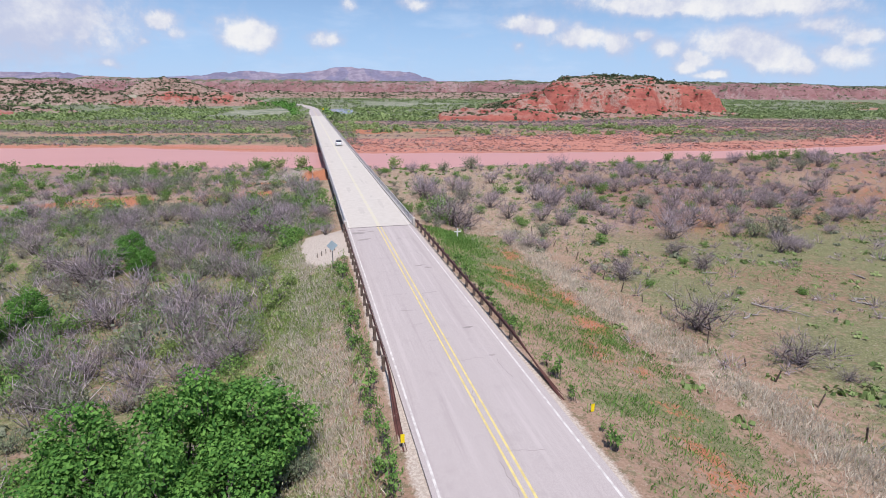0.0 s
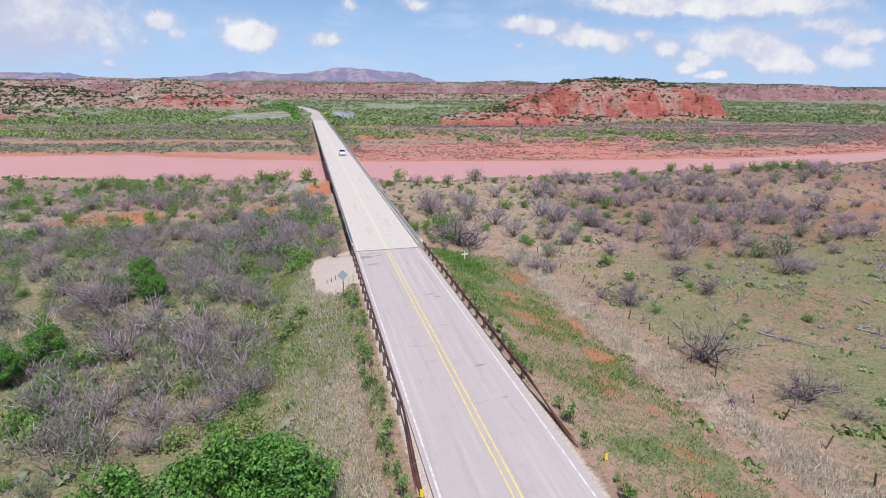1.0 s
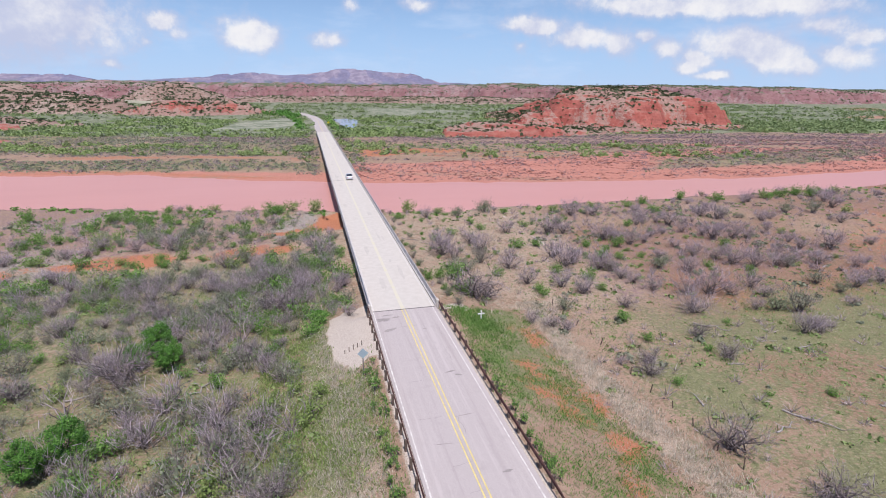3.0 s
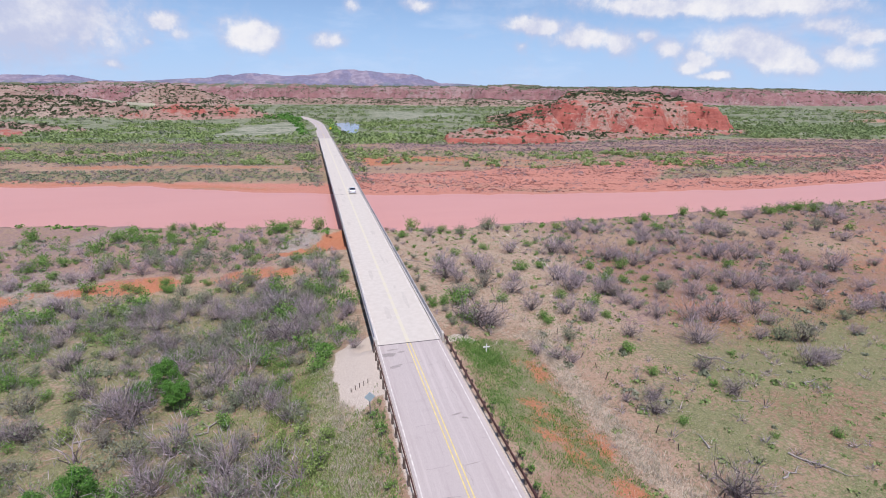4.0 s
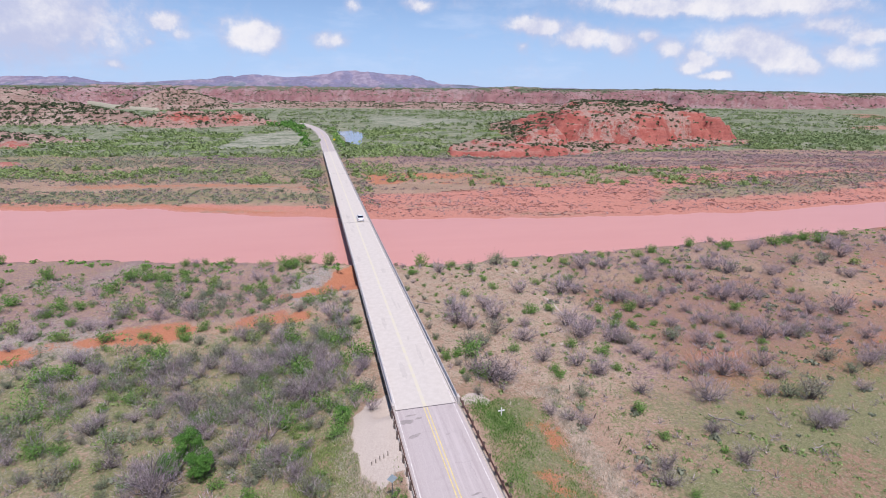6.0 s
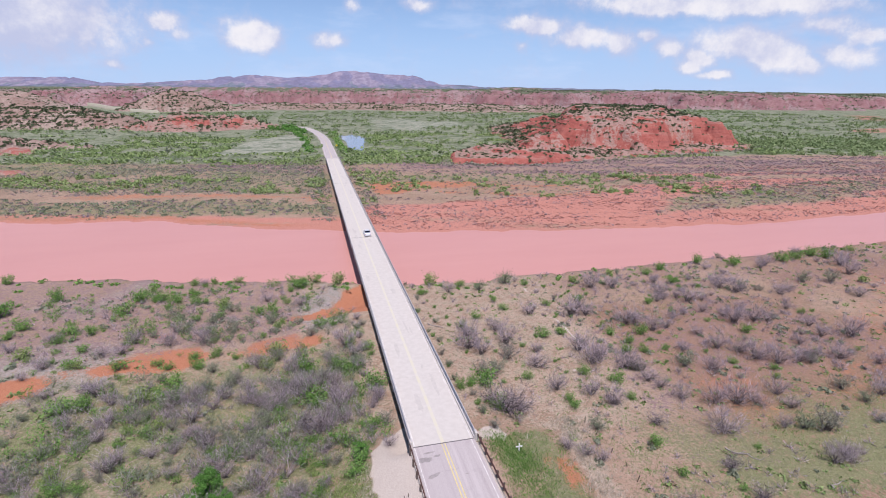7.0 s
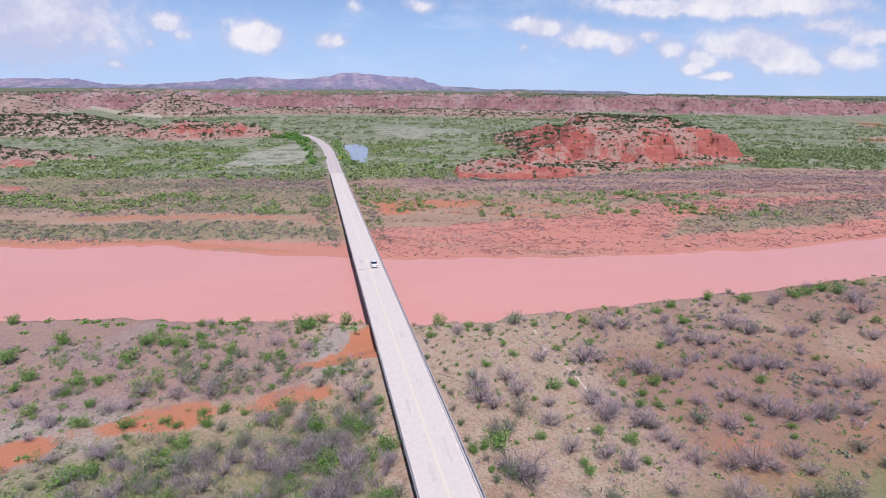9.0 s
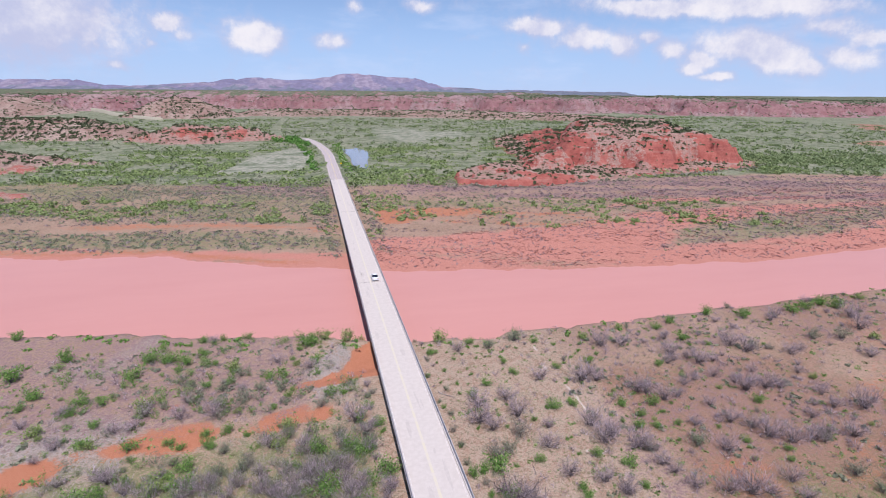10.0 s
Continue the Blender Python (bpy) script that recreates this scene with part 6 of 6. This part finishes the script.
# beyond the river
past = lambda x, y: y - far_bank(x, y)
clear = lambda x, y: (np.abs(x - road_x(y)) > 6.5) & (in_pale(x, y, 0) < 0.5) & (np.hypot((x - 22.5) / 13, (y - 422) / 88) > 1)
band_ = lambda v, a, b, soft=5: smooth(v, a - soft, a + soft) * (1 - smooth(v, b - soft, b + soft))
C_LOW = [clump(k + 81, 16, 1.1, 0.25, 0.8) for k in range(6)]
C_BUSH = [clump(k + 91, 28, 1.0, 0.24, 0.95) for k in range(6)]
side = lambda x: np.abs(x) > 5.6
lay("sandbar_brush", "small dark tufts of brushwood on the red sandbar", "brush", [clump(k + 31, 7, 0.8, 0.34, 0.5) for k in range(4)], M_BRUSH,
    many(36000, 2, 330, 80, 215, lambda x, y: side(x) * (past(x, y) > 2) * 0.75 * smooth(0.35 * streaks(x, y, 9, 71) + 0.65 * fbm(x, y, 7, 72, 4), 0.45, 0.58) * smooth(in_sand(x, y, 0), 0.1, 0.4), 11), 0.25, 0.8, 11, squash=(0.4, 0.7))
lay("sandbar_brush", "low mauve tufts over the red sandbar", "brush", [clump(k + 131, 5, 0.7, 0.28, 0.6) for k in range(4)], M_MAUVE,
    many(40000, 5, 330, 80, 215, lambda x, y: side(x) * (past(x, y) > 3) * (0.08 + 0.5 * smooth(fbm(x, y, 9, 155, 4), 0.44, 0.6)) * smooth(in_sand(x, y, 0), 0.1, 0.4), 61), 0.25, 0.75, 61)
lay("far_scrub", "grey-mauve scrub on the far bank", "scrub", S_MID, M_MAUVE,
    many(26000, 8, 430, 95, 320, lambda x, y: clear(x, y) * (band_(bands(x, y), 228, np.interp(x, (20, 120, 200, 400), (262, 270, 300, 318))) * (0.25 + 0.75 * smooth(streaks(x, y, 12, 73), 0.38, 0.56))
         + 0.9 * (x < 70) * band_(bands(x, y), 148, 168) * smooth(streaks(x, y, 12, 74), 0.42, 0.56) + 0.7 * in_bar(x, y) + 0.25 * band_(bands(x, y), 168, 228)), 12), 0.45, 1.15, 12)
lay("far_scrub", "grey-mauve scrub on the valley floor", "scrub", S_MID, M_MAUVE,
    many(14000, -190, -5, 120, 330, lambda x, y: side(x) * clear(x, y) * (0.55 * band_(bands(x, y), 131, 150, 3) + band_(bands(x, y), 228, 272, 6) * smooth(x, -95, -70) * smooth(streaks(x, y, 12, 75), 0.35, 0.5)
         + 0.3 * band_(bands(x, y), 160, 230) * smooth(fbm(x, y, 14, 76, 3), 0.4, 0.6)), 32), 0.5, 1.2, 32)
lay("far_scrub", "grey-green scrub on the far bank", "scrub", C_LOW, M_SAGE,
    many(12000, -230, -5, 118, 330, lambda x, y: side(x) * clear(x, y) * (0.9 * band_(bands(x, y), 131, 151, 3) + band_(bands(x, y), 166, 330) * (0.06 + 0.5 * smooth(streaks(x, y, 20, 77), 0.45, 0.58))), 13), 0.5, 1.15, 13)
lay("far_scrub", "low grey-green tufts over the far valley floor", "scrub", [clump(k + 141, 8, 1.1, 0.28, 0.8) for k in range(5)], M_SAGE,
    many(15000, -240, -5, 150, 300, lambda x, y: side(x) * clear(x, y) * band_(bands(x, y), 164, 262, 5) * (0.25 + 0.5 * smooth(fbm(x, y, 15, 159, 4), 0.42, 0.58)), 63), 0.4, 1.0, 63)
verge_ = lambda x, y: band_(np.abs(x), 5.2, 13, 1.0) * (past(x, y) > 10)
lay("far_scrub", "grey-green scrub beside the far bridge spans", "scrub", C_LOW, M_SAGE, many(800, -15, 15, 128, 285, lambda x, y: verge_(x, y) * (0.25 + 0.6 * smooth(fbm(x, y, 9, 163, 3), 0.4, 0.58)), 65), 0.5, 1.2, 65)
lay("far_scrub", "mauve scrub beside the far bridge spans", "scrub", S_MID, M_MAUVE, many(700, -15, 15, 128, 285, lambda x, y: verge_(x, y) * (0.25 + 0.6 * smooth(fbm(x, y, 9, 165, 3), 0.42, 0.58)), 67), 0.5, 1.2, 67)
lay("far_shrubs", "fresh green shrubs beside the far bridge spans", "shrubs", C_BUSH, M_BUSH, many(420, -15, 15, 150, 300, lambda x, y: verge_(x, y) * 0.6 * smooth(fbm(x, y, 9, 167, 3), 0.48, 0.6), 69), 0.7, 1.6, 69)
lay("far_scrub", "grey-green scrub beside the sandbar", "scrub", C_LOW, M_SAGE,
    many(12000, 6, 420, 95, 320, lambda x, y: clear(x, y) * (0.8 * in_bar(x, y) + band_(bands(x, y), 196, 228) * (x < 190) * (0.2 + 0.7 * smooth(streaks(x, y, 14, 78), 0.4, 0.56)) + 0.12 * band_(bands(x, y), 160, 320)), 34), 0.5, 1.1, 34)
lay("far_shrubs", "fresh green shrubs on the far bank", "shrubs", C_BUSH, M_BUSH,
    many(9000, -230, 190, 130, 300, lambda x, y: side(x) * clear(x, y) * np.where(x < 0, band_(bands(x, y), 168, 213, 6) * (0.02 + 0.95 * smooth(fbm(x, y, 11, 79, 4), 0.49, 0.58)) + 0.5 * band_(bands(x, y), 255, 300) * smooth(fbm(x, y, 22, 80, 3), 0.42, 0.56),
         (band_(bands(x, y), 168, 226, 6) * smooth(fbm(x, y, 16, 82, 3), 0.5, 0.62) * 0.6 + 0.15 * in_bar(x, y))), 14), 0.9, 2.2, 14)
lay("valley_bushes", "dense green bushes over the valley beyond the river", "bushes", C_FAR, M_VALLEY, many(15000, -420, 900, 262, 1050, lambda x, y: clear(x, y) * (in_far(x, y, 0) > 0.3) * (0.03 + 0.9 * smooth(fbm(x, y * 1.6, 45, 79, 4), 0.48, 0.58)), 15), 1.1, 2.9, 15)
lay("valley_bushes", "grey-green bushes over the valley beyond the river", "bushes", C_FAR, M_SAGE, many(6000, -420, 900, 250, 1050, lambda x, y: clear(x, y) * (in_far(x, y, 0) > 0.3) * (0.1 + 0.8 * smooth(fbm(x, y * 1.6, 70, 83, 3), 0.45, 0.62)), 16), 0.7, 1.9, 16)
near_v = many(13000, -260, 330, 255, 480, lambda x, y: clear(x, y) * (in_far(x, y, 0) > 0.3) * (0.04 + 0.9 * smooth(fbm(x, y * 1.5, 26, 84, 4), 0.47, 0.57)), 35)
lay("valley_bushes", "fresh green bushes over the nearer valley floor", "bushes", C_LOW, M_BUSH, near_v, 1.0, 2.8, 35)
lay("valley_bushes", "dense dusty green bushes beside the mesa", "bushes", C_FAR, M_VALLEY,
    many(9000, 290, 760, 190, 480, lambda x, y: band_(bands(x, y), 322, 440, 12) * (0.25 + 0.75 * smooth(fbm(x, y, 40, 87, 3), 0.36, 0.52)), 36), 1.1, 2.5, 36)
lay("far_scrub", "grey-green bushes along the foot of the mesa", "scrub", C_BUSH, M_SAGE, many(3000, 55, 335, 236, 300, lambda x, y: np.exp(-(to_line(x, y, MESA_FOOT[:10]) / 5) ** 2) * (0.3 + 0.6 * smooth(fbm(x, y, 9, 88, 3), 0.4, 0.6)), 37), 0.7, 1.8, 37)
lay("roadside_trees", "dark green trees lining the far road", "trees", [clump(k + 61, 90, 1.0, 0.2, 0.9) for k in range(4)], M_TREE,
    (np.array([-11.5, -12.5, -13, -14, -13.5, -14.5, -16, -17, -19, -21, -24, -26, -29, -33, -36, -12, -18, -40, -22, -27]),
     np.array([330, 345, 360, 378, 395, 412, 430, 448, 466, 484, 500, 516, 530, 545, 560, 352, 440, 570, 520, 552])), 2.4, 4.2, 17)
lay("roadside_trees", "tall dark green trees where the far road bends", "trees", [clump(k + 65, 120, 1.0, 0.17, 1.0) for k in range(4)], M_TREE,
    (np.array([-17, -20, -24, -28, -34, -40, -46, -30, -38, -52, -60.0]), np.array([508, 522, 536, 548, 556, 566, 560, 575, 590, 580, 600.0])), 4.5, 6.2, 27)
lay("roadside_trees", "green shrubs on the far road's pond side", "trees", C_MID, M_GREEN, many(160, 7.5, 14, 320, 520, lambda x, y: np.where(x > road_x(y) + 7, 0.8, 0), 18), 1.0, 2.0, 18)


def on_hill(ob, n, seed, flat_only):
    h = HILLS[ob.name]
    me = ob.data
    r = np.random.default_rng(seed)
    co = np.empty(len(me.vertices) * 3)
    me.vertices.foreach_get("co", co)
    co = co.reshape(-1, 3)
    x, y = r.uniform(co[:, 0].min(), co[:, 0].max(), n), r.uniform(co[:, 1].min(), co[:, 1].max(), n)
    e = 2.0
    z = h(x, y)
    slope = np.hypot(h(x + e, y) - z, h(x, y + e) - z) / e
    ok = (z > (land(x, y) if ob.name != "plateau" else -2) + 0.8) & (r.random(n) < np.clip(1.1 - slope * flat_only, 0.03, 1) * (0.5 + 0.5 * smooth(fbm(x, y, 40, seed, 3), 0.3, 0.6)))
    return x[ok], y[ok], z[ok]


for ob, n, lo, hi, flat in ((mesa, 10500, 0.6, 1.7, 0.35), (hill_red, 3600, 0.8, 2.2, 1.0), (hill_left, 9000, 0.9, 2.4, 0.7), (hill_near, 7000, 0.8, 2.2, 0.7), (hill_cone, 4500, 1.2, 2.8, 0.5),
                            (hill_west, 7000, 1.4, 3.0, 0.5), (hill_back, 15000, 1.2, 2.8, 0.4)):
    x, y, z = on_hill(ob, n, n, flat)
    lay("juniper_scrub", "scattered dark juniper bushes over the clay hill", "bushes", C_JUNIPER, M_DARK, (x, y), lo, hi, n, z=z - 0.2)
x, y, z = on_hill(mesa, 9000, 77, 1.6)
k = (y > 318) & (x > 160) & (fbm(x, y, 22, 86, 3) > 0.42)
lay("juniper_scrub", "dense dark junipers on the flat top of the mesa", "bushes", C_JUNIPER, M_DARK, (x[k], y[k]), 1.4, 2.8, 78, z=z[k] - 0.2)
pr = np.random.default_rng(3)
x, y = pr.uniform(-1000, 1700, 60000), pr.uniform(880, 1800, 60000)
hz = HILLS["plateau"](x, y)
ok = (hz > 0) & (pr.random(60000) < np.where(hz < 42, 0.8, 0.2))
lay("plateau_scrub", "dark scrub over the plateau and its cliff", "bushes", [clump(k + 71, 4, 0.95, 0.75) for k in range(4)], M_DARK, (x[ok], y[ok]), 0.8, 2.1, 19, z=hz[ok] - 0.3)
